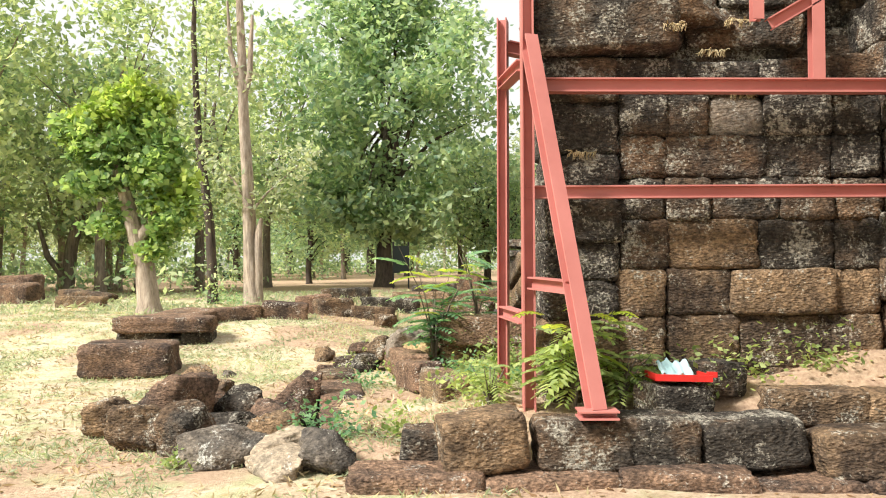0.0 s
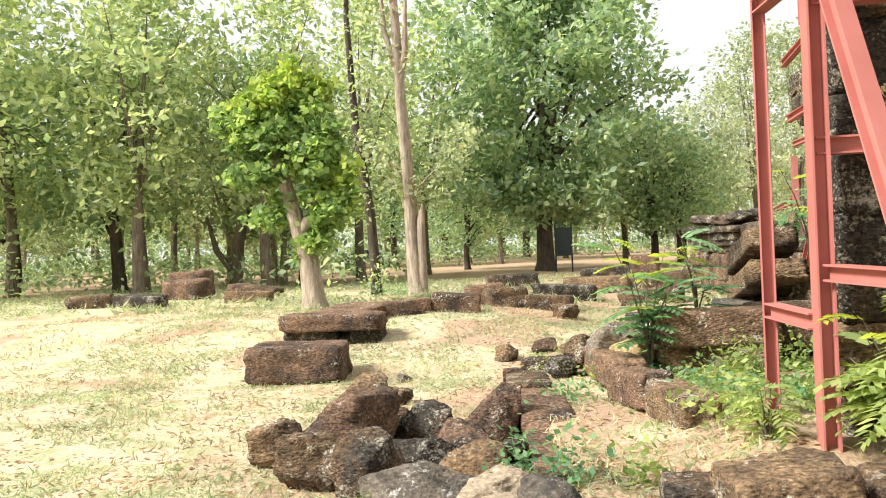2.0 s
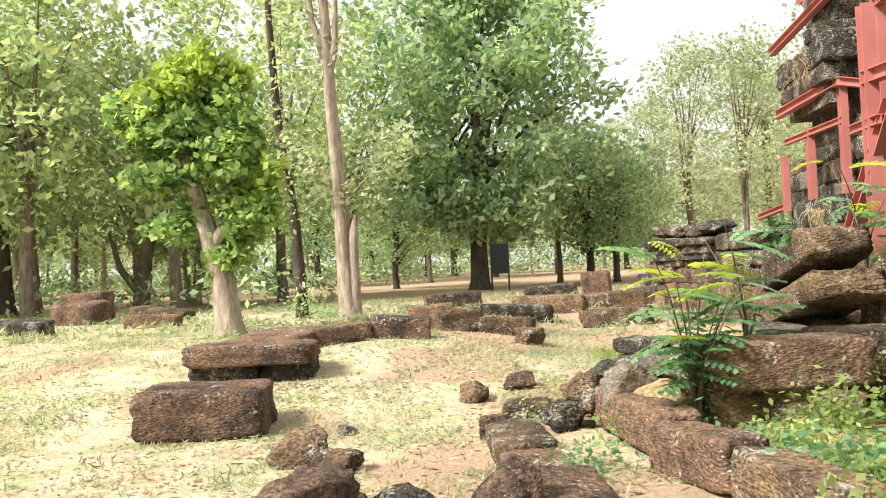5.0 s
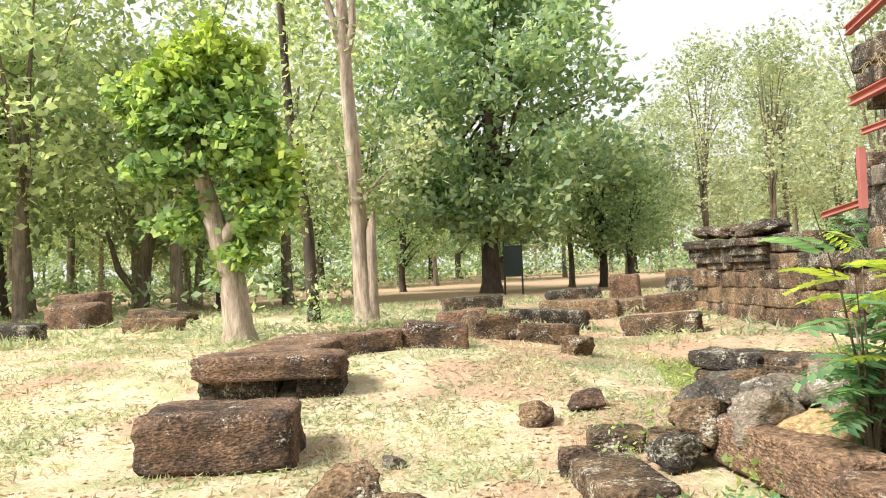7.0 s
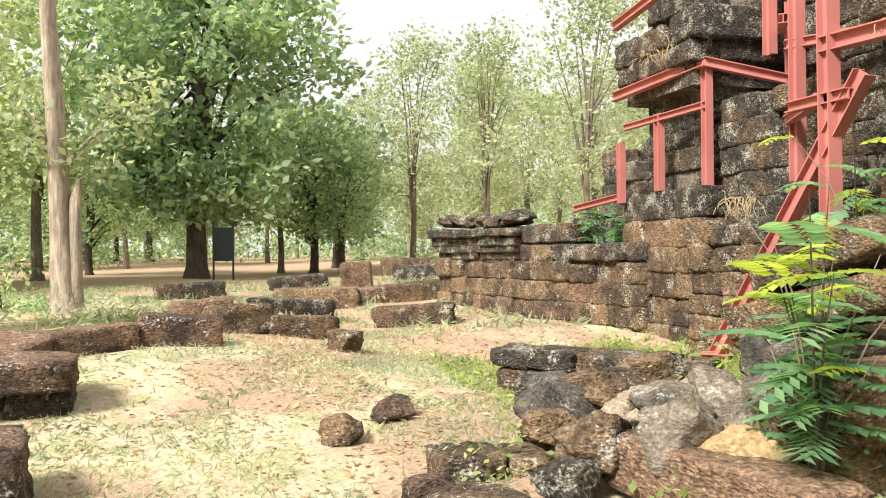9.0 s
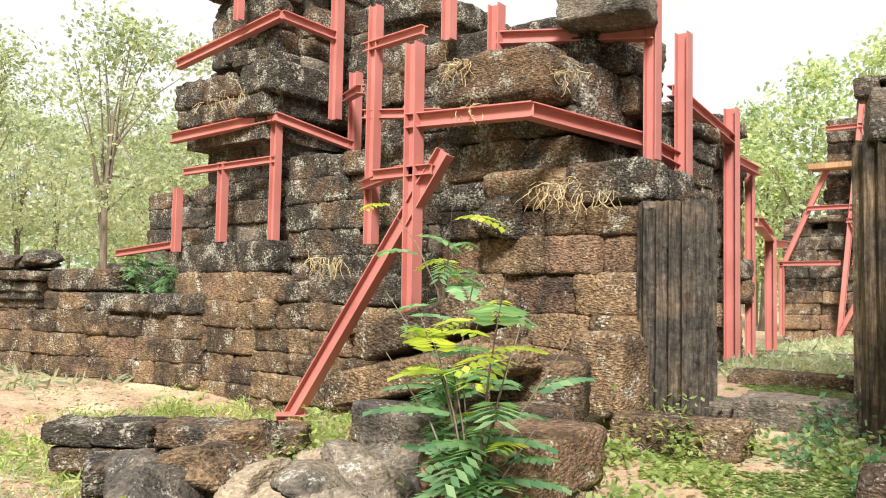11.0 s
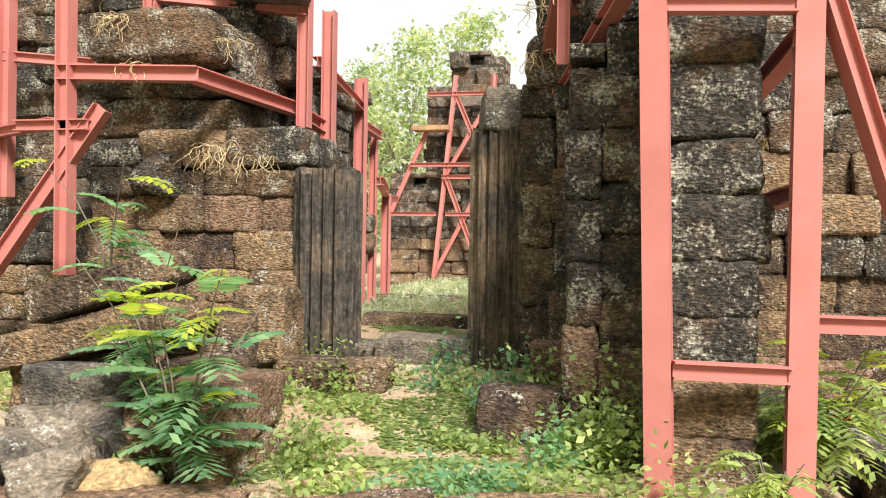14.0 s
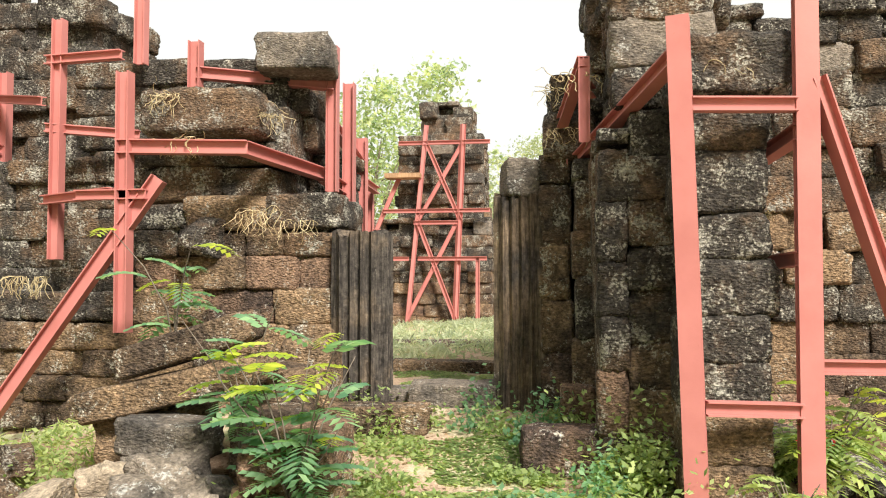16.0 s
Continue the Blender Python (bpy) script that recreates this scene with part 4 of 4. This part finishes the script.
for leafy, mat_, masses in (("climber", LEAF_IVY, (((0.4, 0, 2.3), 0.42, 26), ((-0.85, 0, 2.2), 0.3, 9), ((-0.1, -0.1, 1.5), 0.24, 8), ((0.3, 0, 3.2), 0.5, 24), ((-0.45, 0, 3.6), 0.6, 26), ((-1.3, 0, 3.9), 0.55, 24), ((-1.2, 0, 3.1), 0.35, 12), ((-0.3, 0, 4.3), 0.5, 16), ((0.5, 0, 4.0), 0.3, 8), ((-1.9, 0, 4.3), 0.25, 7))),
                            ("young_leaves", LEAF_YOUNG, (((-0.9, 0, 4.8), 0.5, 22), ((-0.3, 0, 5.0), 0.45, 16), ((-1.5, 0, 4.5), 0.4, 12), ((0.6, -0.1, 2.9), 0.35, 9)))):
    mids = [tuple(np.array(c) + ri.normal(size=3) * rad * np.array((0.6, 0.5, 0.5))) for c, rad, k in masses for i in range(k)]
    part(leafy, leaves(leafy, crown_points(mids, 62, 0.15, ri), 0.17, mat_, ri, 0.5, 0.8), ivy, "yellow-green young leaves" if leafy == "young_leaves" else "")
feather = tree("feathery_tree", 13, 0.17, (0.7, 0.3), (5.4, 4.2, 13.5), 85, 60, 0.27, 0.55, BARK_GREY, LEAF_LIGHT, 7, "slender tree with sparse feathery yellow-green leaves", 0.3, 0.3, 16)
stand(feather, 8.6, 52, 0, 1, True)
tall = tree("forest_tree", 12, 0.2, (0.8, 0.4), (3.6, 3.2, 13.0), 105, 38, 0.32, 0.55, BARK_GREY, LEAF_MID, 9, "tall woodland tree with mid-green leaves and bare lower trunk", 0.3, 0.3, 12)
stand(tall, -13, 31, 0, 1, True)
dark = tree("woodland_tree", 9, 0.24, (-0.7, 0.2), (4.2, 2.6, 9.6), 110, 44, 0.34, 0.6, BARK_DARK, LEAF_DEEP, 13, "dark-trunked woodland tree with spreading deep green crown", 0.18, 0.3, 12)
stand(dark, 2.6, 49, 0, 0.9, True)
pale = tree("pale_trunk_tree", 10, 0.16, (0.3, -0.2), (3.0, 2.4, 10.5), 90, 42, 0.3, 0.55, BARK_PALE, LEAF_LIGHT, 17, "pale slender trunk with light green crown at the wood's edge", 0.3, 0.3, 10)
stand(pale, -15, 38, 0, 1, True)

# the bare tall trunk and the thin dark one beside it
bare = tagged(new("bare_tree", None), "tall pale bare trunk with peeling bark and few leaves", "tree")
bare.location = (-5.25, 22.6, ground_z(-5.25, 22.6) - 0.05)
spine = [(0, 0, -0.2), (0, 0, 0.05), (-0.05, 0, 0.5), (-0.12, 0, 2.0), (-0.2, 0, 3.6), (-0.3, 0, 5.2), (-0.36, 0.05, 7.0), (-0.5, 0.1, 10.0)]
part("trunk", joined("trunk", [tube(spine, [0.36, 0.3, 0.23, 0.18, 0.16, 0.145, 0.12, 0.07], 14), tube([(0.1, -0.05, 0), (0.12, -0.06, 1.2), (0.14, -0.05, 2.1), (0.2, 0, 2.5)], [0.2, 0.14, 0.11, 0.05], 9),
                               tube([(-0.33, 0, 5.7), (-0.12, 0, 6.5), (-0.05, 0, 8.2)], [0.11, 0.09, 0.04], 7), tube([(-0.34, 0, 6.0), (-0.66, 0, 7.2), (-0.75, 0, 8.6)], [0.09, 0.07, 0.03], 7),
                               tube([(-0.15, 0, 2.6), (0.35, 0, 3.2), (1.2, 0.2, 4.0)], [0.05, 0.035, 0.012], 6), tube([(-0.15, 0, 2.9), (-0.6, 0, 3.6), (-1.2, 0.2, 4.2)], [0.05, 0.035, 0.012], 6)], BARK_PALE), bare)
rr = np.random.default_rng(23)
part("crown", leaves("crown", crown_points([(1.2, 0.2, 4.0), (0.8, 0, 3.7), (1.0, 0.1, 3.4), (0.5, 0, 3.1), (-1.1, 0.2, 4.1), (-0.8, 0, 3.6), (0.7, 0.3, 4.3), (0.4, 0, 2.7), (-0.5, 0.1, 3.0), (1.5, 0.2, 4.3), (-0.4, 0, 6.4), (-0.8, 0, 7.6)], 80, 0.3, rr), 0.18, LEAF_LIGHT, rr), bare)
thin = tagged(new("climber_clad_tree", None), "thin dark trunk overgrown with small climbing leaves", "tree")
thin.location = (-6.75, 23.9, ground_z(-6.75, 23.9) - 0.05)
part("trunk", joined("trunk", [tube([(0, 0, -0.2), (0, 0, 0.4), (-0.1, 0, 2.4), (-0.45, 0, 5.0), (-0.6, 0, 8.0), (-0.5, 0, 11.5)], [0.2, 0.15, 0.13, 0.11, 0.08, 0.03], 8)], BARK_DARK), thin)
part("climber", leaves("climber", crown_points([(-0.1 - 0.5 * i / 16 + rr.normal() * 0.3, rr.normal() * 0.2, 2.6 + 0.5 * i) for i in range(18)] + [(0.05, -0.1, 0.4), (0.1, -0.1, 0.8)], 62, 0.33, rr), 0.17, LEAF_MID, rr), thin, "light green climbing leaves")
thin2 = tagged(new("dead_branch_tree", None), "bare forked grey tree at the wood's edge", "tree")
thin2.location = (-15.5, 33.5, ground_z(-15.5, 33.5))
part("trunk", joined("trunk", [tube([(0, 0, -0.2), (0.2, 0, 2), (0.9, 0, 4.5), (1.3, 0, 8)], [0.28, 0.24, 0.16, 0.04], 8), tube([(0.3, 0, 2.4), (1.2, 0.2, 5), (2.0, 0.2, 8)], [0.15, 0.1, 0.03], 7), tube([(0, 0, 0.6), (-0.8, 0, 1.6), (-1.2, 0, 3)], [0.16, 0.12, 0.05], 7)], BARK_GREY), thin2)

# the wood round about
rng = random.Random(77)
kinds = (tall, dark, pale, tall, dark, tall, pale)
spots = []
for i in range(900):
    x, y = rng.uniform(-75, 62), rng.uniform(-30, 105)
    near = math.hypot(x + 2, y - 8)
    open_strip = (-9 < x < 14 and y < 62) or (x - y * 0.14 > -18 and x < 12 and y < 66)
    if near < 27 or open_strip or (x > 4 and near < 45) or any(math.hypot(x - a, y - b) < 5.7 for a, b in spots) or (x > 3 and rng.random() < 0.6):
        continue
    if -4 < x < 6 and y < 78 and rng.random() < 0.75:
        continue
    if x > 10 and y < 45 and rng.random() < 0.75:
        continue
    spots.append((x, y))
    k = rng.choice(kinds) if x < 3 else rng.choice((feather, feather, tall, pale))
    if x < 3 or near > 40:
        stand(k, x, y, rng.uniform(0, 360), rng.uniform(0.8, 1.2))
for x, y, k, s in ((-17, 29, tall, 1.0), (-20.5, 33, dark, 1.15), (-12.5, 33.5, dark, 1.0), (-16.5, 40, pale, 1.0), (-11.2, 38, tall, 1.05), (-9.5, 44, tall, 1.1), (-24, 31, tall, 1.1), (-28, 36, dark, 1.2), (-8.2, 50, dark, 0.75), (0.9, 50, tall, 0.8), (5.0, 57, dark, 0.85),
                   (4.0, 48, dark, 0.7), (14, 55, feather, 0.95), (19, 60, feather, 0.9), (25, 52, feather, 0.85), (16, 44, feather, 0.75), (22, 42, feather, 0.8), (9.6, 31.8, feather, 0.72), (7.4, 36, feather, 0.7), (28, 60, tall, 0.9), (34, 48, tall, 0.85),
                   (31, 17, tall, 0.85), (34, 15.2, tall, 0.95), (33, 19, tall, 0.75), (38, 21, pale, 0.8), (40, 9, feather, 0.7), (46, 12, pale, 0.7), (44, 24, tall, 0.8), (50, 18, tall, 0.8), (-7.5, 60, tall, 0.8), (-3, 66, dark, 0.8), (2, 70, tall, 0.8), (8, 74, dark, 0.9), (13, 70, pale, 0.9)):
    stand(k, x, y, rng.uniform(0, 360), s)

# undergrowth at the wood's edge, as one mass
rr = np.random.default_rng(31)
cl = []
while len(cl) < 420:
    x, y = rr.uniform(-55, 40), rr.uniform(26, 90)
    if (x > -9 and y < 66) and not (x > 9 and y > 40):
        continue
    cl.append((x, y, ground_z(x, y) + rr.uniform(0.2, 1.3)))
brush = new("undergrowth", leaves("undergrowth", crown_points(cl, 75, 0.7, rr), 0.3, LEAF_DEEP, rr))
tagged(brush, "low green undergrowth below the woodland trees", "undergrowth", "", "stuff")
far = []
for i in range(1500):
    a = rr.uniform(-1.5, 1.9)
    d = rr.uniform(95, 135)
    far.append((-2 + math.sin(a) * d, 8 + math.cos(a) * d, rr.uniform(0.0, 1) ** 1.3 * (10 + 3 * math.sin(a * 9))))
tagged(new("far_wood", leaves("far_wood", crown_points(far, 34, 1.6, rr), 0.9, LEAF_DEEP, rr)), "distant line of green woodland", "woodland", "", "stuff")


# ---- shrubs, ferns and weeds ----
def frond(p, d, n, size, droop, r):
    """A feathered leaf: paired slim leaflets along a bending midrib."""
    verts, faces = [], []
    p, d = Vector(p), Vector(d).normalized()
    side = d.cross(Vector((0, 0, 1))).normalized()
    step = size / n
    for i in range(n):
        d = (d + Vector((0, 0, -droop / n))).normalized()
        p = p + d * step
        w = size * 0.36 * (1 - 0.6 * abs(i / n - 0.35)) * r.uniform(0.8, 1.15)
        for s in (-1, 1):
            tip = p + (side * s * 0.85 + d * 0.55 + Vector((0, 0, -0.18))) * w
            a, b = p + d * step * 0.1, p + d * step * 1.0
            mid = (p + tip) / 2
            o = len(verts)
            verts += [p, mid - d * step * 0.6, tip, mid + d * step * 0.65 + Vector((0, 0, 0.01))]
            faces.append((o, o + 1, o + 2, o + 3))
    return verts, faces


def shrub(name, x, y, z, stems, tall_, fr, size, foliage, seed, label, young=None, spread=0.6, droop=0.9):
    r = random.Random(seed)
    e = tagged(new(name, None), label, "shrub")
    e.location = (x, y, z)
    st, lv, yl = [], [], []
    for i in range(stems):
        a, h = r.uniform(0, 6.28), tall_ * r.uniform(0.55, 1.1)
        out = h * r.uniform(0.15 * spread, spread)
        pts = [Vector((math.cos(a) * out * t * t, math.sin(a) * out * t * t, h * t)) for t in (0, 0.35, 0.7, 1)]
        st.append(tube(pts, [0.012, 0.009, 0.006, 0.003], 5))
        for k in range(fr):
            t = 0.3 + 0.7 * (k + r.random()) / fr
            b = Vector((math.cos(a) * out * t * t, math.sin(a) * out * t * t, h * t))
            g = r.uniform(0, 6.28)
            piece = frond(b, (math.cos(g), math.sin(g), r.uniform(0.0, 0.7)), 7, size * r.uniform(0.7, 1.2), droop, r)
            (yl if young and t > 0.86 else lv).append(piece)
    part("stem", joined("stem", st, BARK_GREY), e)
    part("foliage", joined("foliage", lv, foliage, False), e)
    if yl:
        part("young_foliage", joined("young_foliage", yl, young, False), e, "yellow-green young leaves")
    return e


shrub("leafy_shrub", -0.1, 9.92, 0.12, 11, 1.4, 5, 0.4, LEAF_BLUE, 3, "feathery green shrub with yellow shoots growing between slabs", LEAF_YELLOW, 0.55, 0.6)
shrub("leafy_shrub", 0.45, 10.5, 0.55, 6, 1.2, 4, 0.36, LEAF_BLUE, 4, "feathery green shrub with yellow shoots growing between slabs", LEAF_YELLOW, 0.45, 0.6)
shrub("leafy_shrub", 1.9, 11.75, 1.2, 4, 1.15, 4, 0.42, LEAF_BLUE, 5, "feathery shrub growing against a brown wall", LEAF_YELLOW)
shrub("fern", 1.05, 6.35, 0.28, 12, 0.8, 6, 0.32, LEAF_WEED, 6, "bright green fern clump at a steel post's foot", LEAF_YELLOW)
shrub("fern", 1.45, 6.45, 0.25, 8, 0.45, 5, 0.28, LEAF_WEED, 7, "low bright green fern at the wall's foot")
shrub("fern", 0.4, 6.75, 0.12, 7, 0.4, 5, 0.2, LEAF_WEED, 8, "low green weeds at a steel post's foot")
shrub("wall_shrub", 3.3, 18.9, 1.35, 6, 1.0, 5, 0.35, LEAF_BLUE, 9, "blue-green shrub growing behind a low wall")
shrub("wall_shrub", 3.35, 18.1, 1.35, 5, 0.7, 5, 0.3, LEAF_BLUE, 10, "blue-green shrub growing behind a low wall")


def weed(name, x, y, wide, tall_, n, foliage, leaf, seed, label):
    r = np.random.default_rng(seed)
    c = np.stack([r.normal(size=n) * wide * 0.45, r.normal(size=n) * wide * 0.45, np.abs(r.normal(size=n)) * tall_ * 0.5 + 0.02], 1)
    ob = new(name, leaves(name, c, leaf, foliage, r, 0.8, 0.6))
    ob.location = (x, y, ground_z(x, y))
    return tagged(ob, label, "weeds", "weeds among the stones", "stuff")


rng = random.Random(91)
for x, y, w, h, n in ((1.35, 7.85, 0.26, 0.2, 420), (1.3, 8.4, 0.22, 0.1, 220), (1.4, 8.7, 0.2, 0.14, 220), (2.2, 8.45, 0.3, 0.3, 420), (2.55, 8.8, 0.3, 0.25, 320), (1.3, 7.6, 0.3, 0.5, 480), (0.7, 9.5, 0.3, 0.3, 300), (1.2, 9.75, 0.25, 0.3, 240), (2.0, 10.3, 0.3, 0.25, 220), (2.1, 8.05, 0.36, 0.4, 620), (1.55, 7.72, 0.3, 0.45, 420), (2.35, 8.25, 0.28, 0.36, 360), (1.0, 7.95, 0.2, 0.28, 260), (1.05, 7.62, 0.26, 0.45, 420), (2.35, 9.9, 0.26, 0.3, 160), (3.0, 9.05, 0.3, 0.3, 200), (2.95, 10.2, 0.4, 0.28, 260), (2.75, 9.5, 0.3, 0.2, 160),
                      (0.2, 10.15, 0.4, 0.4, 260), (-0.05, 9.9, 0.3, 0.35, 180), (1.15, 12.45, 0.4, 0.35, 220), (1.6, 12.9, 0.5, 0.3, 220), (0.6, 12.2, 0.3, 0.3, 140), (0.35, 9.2, 0.4, 0.12, 300), (0.5, 8.4, 0.4, 0.12, 300), (0.5, 7.8, 0.4, 0.2, 300), (0.3, 7.3, 0.4, 0.3, 240), (0.15, 8.7, 0.4, 0.25, 220),
                      (-0.8, 6.55, 0.25, 0.3, 150), (-0.35, 6.45, 0.2, 0.3, 120), (-1.15, 6.7, 0.2, 0.35, 140), (-1.2, 7.2, 0.2, 0.3, 120), (-2.1, 6.4, 0.2, 0.15, 90), (1.9, 6.55, 0.5, 0.3, 260), (2.4, 6.62, 0.4, 0.3, 200), (3.1, 6.6, 0.4, 0.3, 200), (-1.2, 11.5, 0.35, 0.25, 160), (-0.7, 11.9, 0.3, 0.25, 120),
                      (-6.4, 23.4, 0.6, 0.5, 300), (-5.6, 22.2, 0.5, 0.4, 200), (-0.9, 9.5, 0.3, 0.2, 120), (-0.55, 10.2, 0.3, 0.25, 140), (2.1, 16.0, 0.4, 0.35, 160), (2.6, 9.1, 0.25, 0.2, 120), (1.9, 9.6, 0.3, 0.14, 120)):
    weed("weed_clump", x, y, w, h, n, rng.choice((LEAF_WEED, LEAF_WEED, LEAF_BLUE)), 0.062, rng.randrange(9999), "clump of small green broadleaf weeds among stones")


def scatter(name, n, area, dens, size, tall_, material, seed, label):
    """Blades or dead leaves over the yard, in patches."""
    r = np.random.default_rng(seed)
    x0, x1, y0, y1 = area
    out = []
    while len(out) < n:
        x, y = r.uniform(x0, x1), r.uniform(y0, y1)
        if noise.noise(Vector((x * 0.8, y * 0.8, seed))) + 0.5 * noise.noise(Vector((x * 2.6, y * 2.6, seed))) < dens:
            continue
        out.append((x, y, ground_z(x, y) + r.uniform(0, tall_)))
    ob = new(name, leaves(name, np.array(out), size, material, r, 0.0 if tall_ > 0.02 else 4.0, 0.16 if tall_ > 0.02 else 0.6))
    return tagged(ob, label, "ground cover", "", "stuff")


scatter("grass", 34000, (-9, 0.5, 4, 20), 0.0, 0.085, 0.035, LEAF_LIGHT, 5, "short sparse yellow-green grass on dry earth")
scatter("straw_grass", 22000, (-12, 1, 3, 24), -0.1, 0.09, 0.03, STRAW, 6, "dry straw-coloured grass on the yard")
scatter("passage_grass", 30000, (0.3, 7, 7.6, 10.6), 0.0, 0.055, 0.02, LEAF_WEED, 7, "small green weeds carpeting the passage floor")
scatter("court_grass", 12000, (6, 21, 7, 14), -0.2, 0.22, 0.16, LEAF_LIGHT, 8, "bright tall grass in the inner court")
scatter("leaf_litter", 16000, (-9, 4, 4, 22), -0.15, 0.07, 0.012, LITTER, 9, "scattered brown dead leaves on the ground")
scatter("wall_foot_grass", 6000, (-0.3, 3.4, 12.3, 16.8), -0.1, 0.12, 0.12, LEAF_WEED, 11, "green and dry grass along the foot of a low wall")
scatter("far_grass", 11000, (-22, 4, 18, 34), 0.05, 0.24, 0.12, LEAF_LIGHT, 12, "taller grass under the far trees")


def roots(x, y, z, wide, drop, n, seed, label, along=1):
    r = random.Random(seed)
    pieces = []
    for i in range(n):
        p = Vector((r.uniform(-0.06, 0.02), 0, 0))
        p[along] = r.uniform(-wide, wide) * 0.5
        pts = [p]
        d = Vector((r.uniform(-0.4, 0.0), r.uniform(-1, 1), r.uniform(-1.0, 0.4)))
        for k in range(7):
            d = (d + Vector((r.uniform(-0.5, 0.4), r.uniform(-1.1, 1.1), r.uniform(-0.9, 0.4)))).normalized()
            pts.append(pts[-1] + d * drop * 0.55 / 7)
        pieces.append(tube(pts, [0.0045] * 4 + [0.004, 0.0035, 0.003, 0.002], 4))
    ob = new("root_tangle", joined("root_tangle", pieces, STRAW))
    ob.location = (x, y, z)
    tagged(ob, label, "dry roots", "", "stuff")


for i, (x, y, z, w, dr, n) in enumerate(((2.72, 12.3, 3.8, 0.3, 0.5, 26), (2.5, 12.05, 3.28, 0.4, 0.4, 26), (2.95, 11.2, 3.6, 0.5, 0.5, 22), (3.12, 11.4, 2.6, 0.5, 0.6, 22), (3.1, 11.0, 2.5, 0.4, 0.5, 14), (2.1, 13.4, 1.9, 0.6, 0.45, 34), (3.0, 16.5, 4.1, 1.0, 0.4, 22), (2.6, 8.16, 3.3, 0.4, 0.4, 14), (2.2, 8.1, 3.7, 0.4, 0.4, 12), (0.82, 7.0, 3.4, 0.4, 0.4, 10), (2.9, 8.3, 3.75, 0.3, 0.4, 18))):
    roots(x, y, z, w, dr, n, 100 + i, "tangle of pale dry roots hanging on weathered stone")
for i, (x, y, z) in enumerate(((1.2, 6.72, 2.35), (2.3, 6.7, 3.2), (2.55, 6.7, 2.85), (1.95, 6.62, 3.4), (2.5, 6.68, 3.45))):
    roots(x, y, z, 0.22, 0.14, 40, 140 + i, "tuft of rusty dry moss on the wall", 0)

# ---- small things ----
tray = tagged(new("plastic_dustpan", None), "red plastic dustpan holding a pale blue folded cloth", "dustpan")
tray.matrix_basis = pose(1.82, 6.2, 0.52, 0, 2, 4)
bm = bmesh.new()
for x0, x1, y0, y1, z0, z1 in ((-0.22, 0.22, -0.12, 0.14, 0, 0.015), (-0.22, 0.22, -0.14, -0.12, 0, 0.05), (-0.22, -0.2, -0.12, 0.14, 0, 0.05), (0.2, 0.22, -0.12, 0.14, 0, 0.05), (0.2, 0.27, -0.1, -0.06, 0.03, 0.07)):
    for v in bmesh.ops.create_cube(bm, size=1)["verts"]:
        v.co = Vector((x0 + (v.co.x + 0.5) * (x1 - x0), y0 + (v.co.y + 0.5) * (y1 - y0), z0 + (v.co.z + 0.5) * (z1 - z0)))
me = bpy.data.meshes.new("pan")
bm.to_mesh(me)
bm.free()
me.materials.append(RED_PLASTIC)
part("pan", me, tray)
verts = [(-0.15 + 0.26 * i / 12, -0.07 + 0.16 * j / 8, 0.04 + 0.09 * j / 8 + 0.018 * math.sin(i * 1.9) + 0.01 * math.sin(j * 1.3 + i)) for j in range(9) for i in range(13)]
faces = [(j * 13 + i, j * 13 + i + 1, (j + 1) * 13 + i + 1, (j + 1) * 13 + i) for j in range(8) for i in range(12)]
cloth = part("cloth", mesh_of("cloth", verts, faces, BLUE_CLOTH, True), tray, "pale blue striped cloth")
cloth.modifiers.new("thick", "SOLIDIFY").thickness = 0.012

sign = tagged(new("notice_board", None), "dark notice board on two posts under a tree", "notice board")
sign.location = (-2.1, 40.5, ground_z(-2.1, 40.5))
part("board", box_mesh("board", -0.34, 0.34, -0.03, 0.03, 0.75, 2.1, BOARD), sign)
part("post", box_mesh("post", -0.42, -0.34, -0.04, 0.04, -0.2, 2.3, BLACK), sign)
part("post", box_mesh("post", 0.34, 0.42, -0.04, 0.04, -0.2, 2.3, BLACK), sign)

car = tagged(new("parked_car", None), "white parked car far off among trees", "car")
car.location = (-17.6, 62, ground_z(-17.6, 62))
prof = [(-2.1, 0.3), (2.1, 0.3), (2.15, 0.8), (1.3, 0.92), (0.7, 1.42), (-1.1, 1.45), (-1.9, 0.95), (-2.15, 0.85)]
k = len(prof)
part("body", mesh_of("body", [(x, s, z) for s in (-0.85, 0.85) for x, z in prof], [tuple(range(k)), tuple(range(2 * k - 1, k - 1, -1))] + [(i, i + k, (i + 1) % k + k, (i + 1) % k) for i in range(k)], WHITE_PAINT), car)
part("side_window", mesh_of("side_window", [(1.05, -0.86, 0.97), (0.62, -0.86, 1.35), (-1.05, -0.86, 1.37), (-1.6, -0.86, 0.98)], [(0, 1, 2, 3)], GLASS_DARK), car)
for x in (-1.35, 1.35):
    for y in (-0.8, 0.8):
        v, f = tube([(x, y - 0.1, 0.32), (x, y + 0.1, 0.32)], [0.32, 0.32], 16)
        part("wheel", joined("wheel", [(v + [Vector((x, y - 0.1, 0.32)), Vector((x, y + 0.1, 0.32))], f + [(i, (i + 1) % 16, 32) for i in range(16)] + [(16 + i, 16 + (i + 1) % 16, 33) for i in range(16)])], BLACK), car)
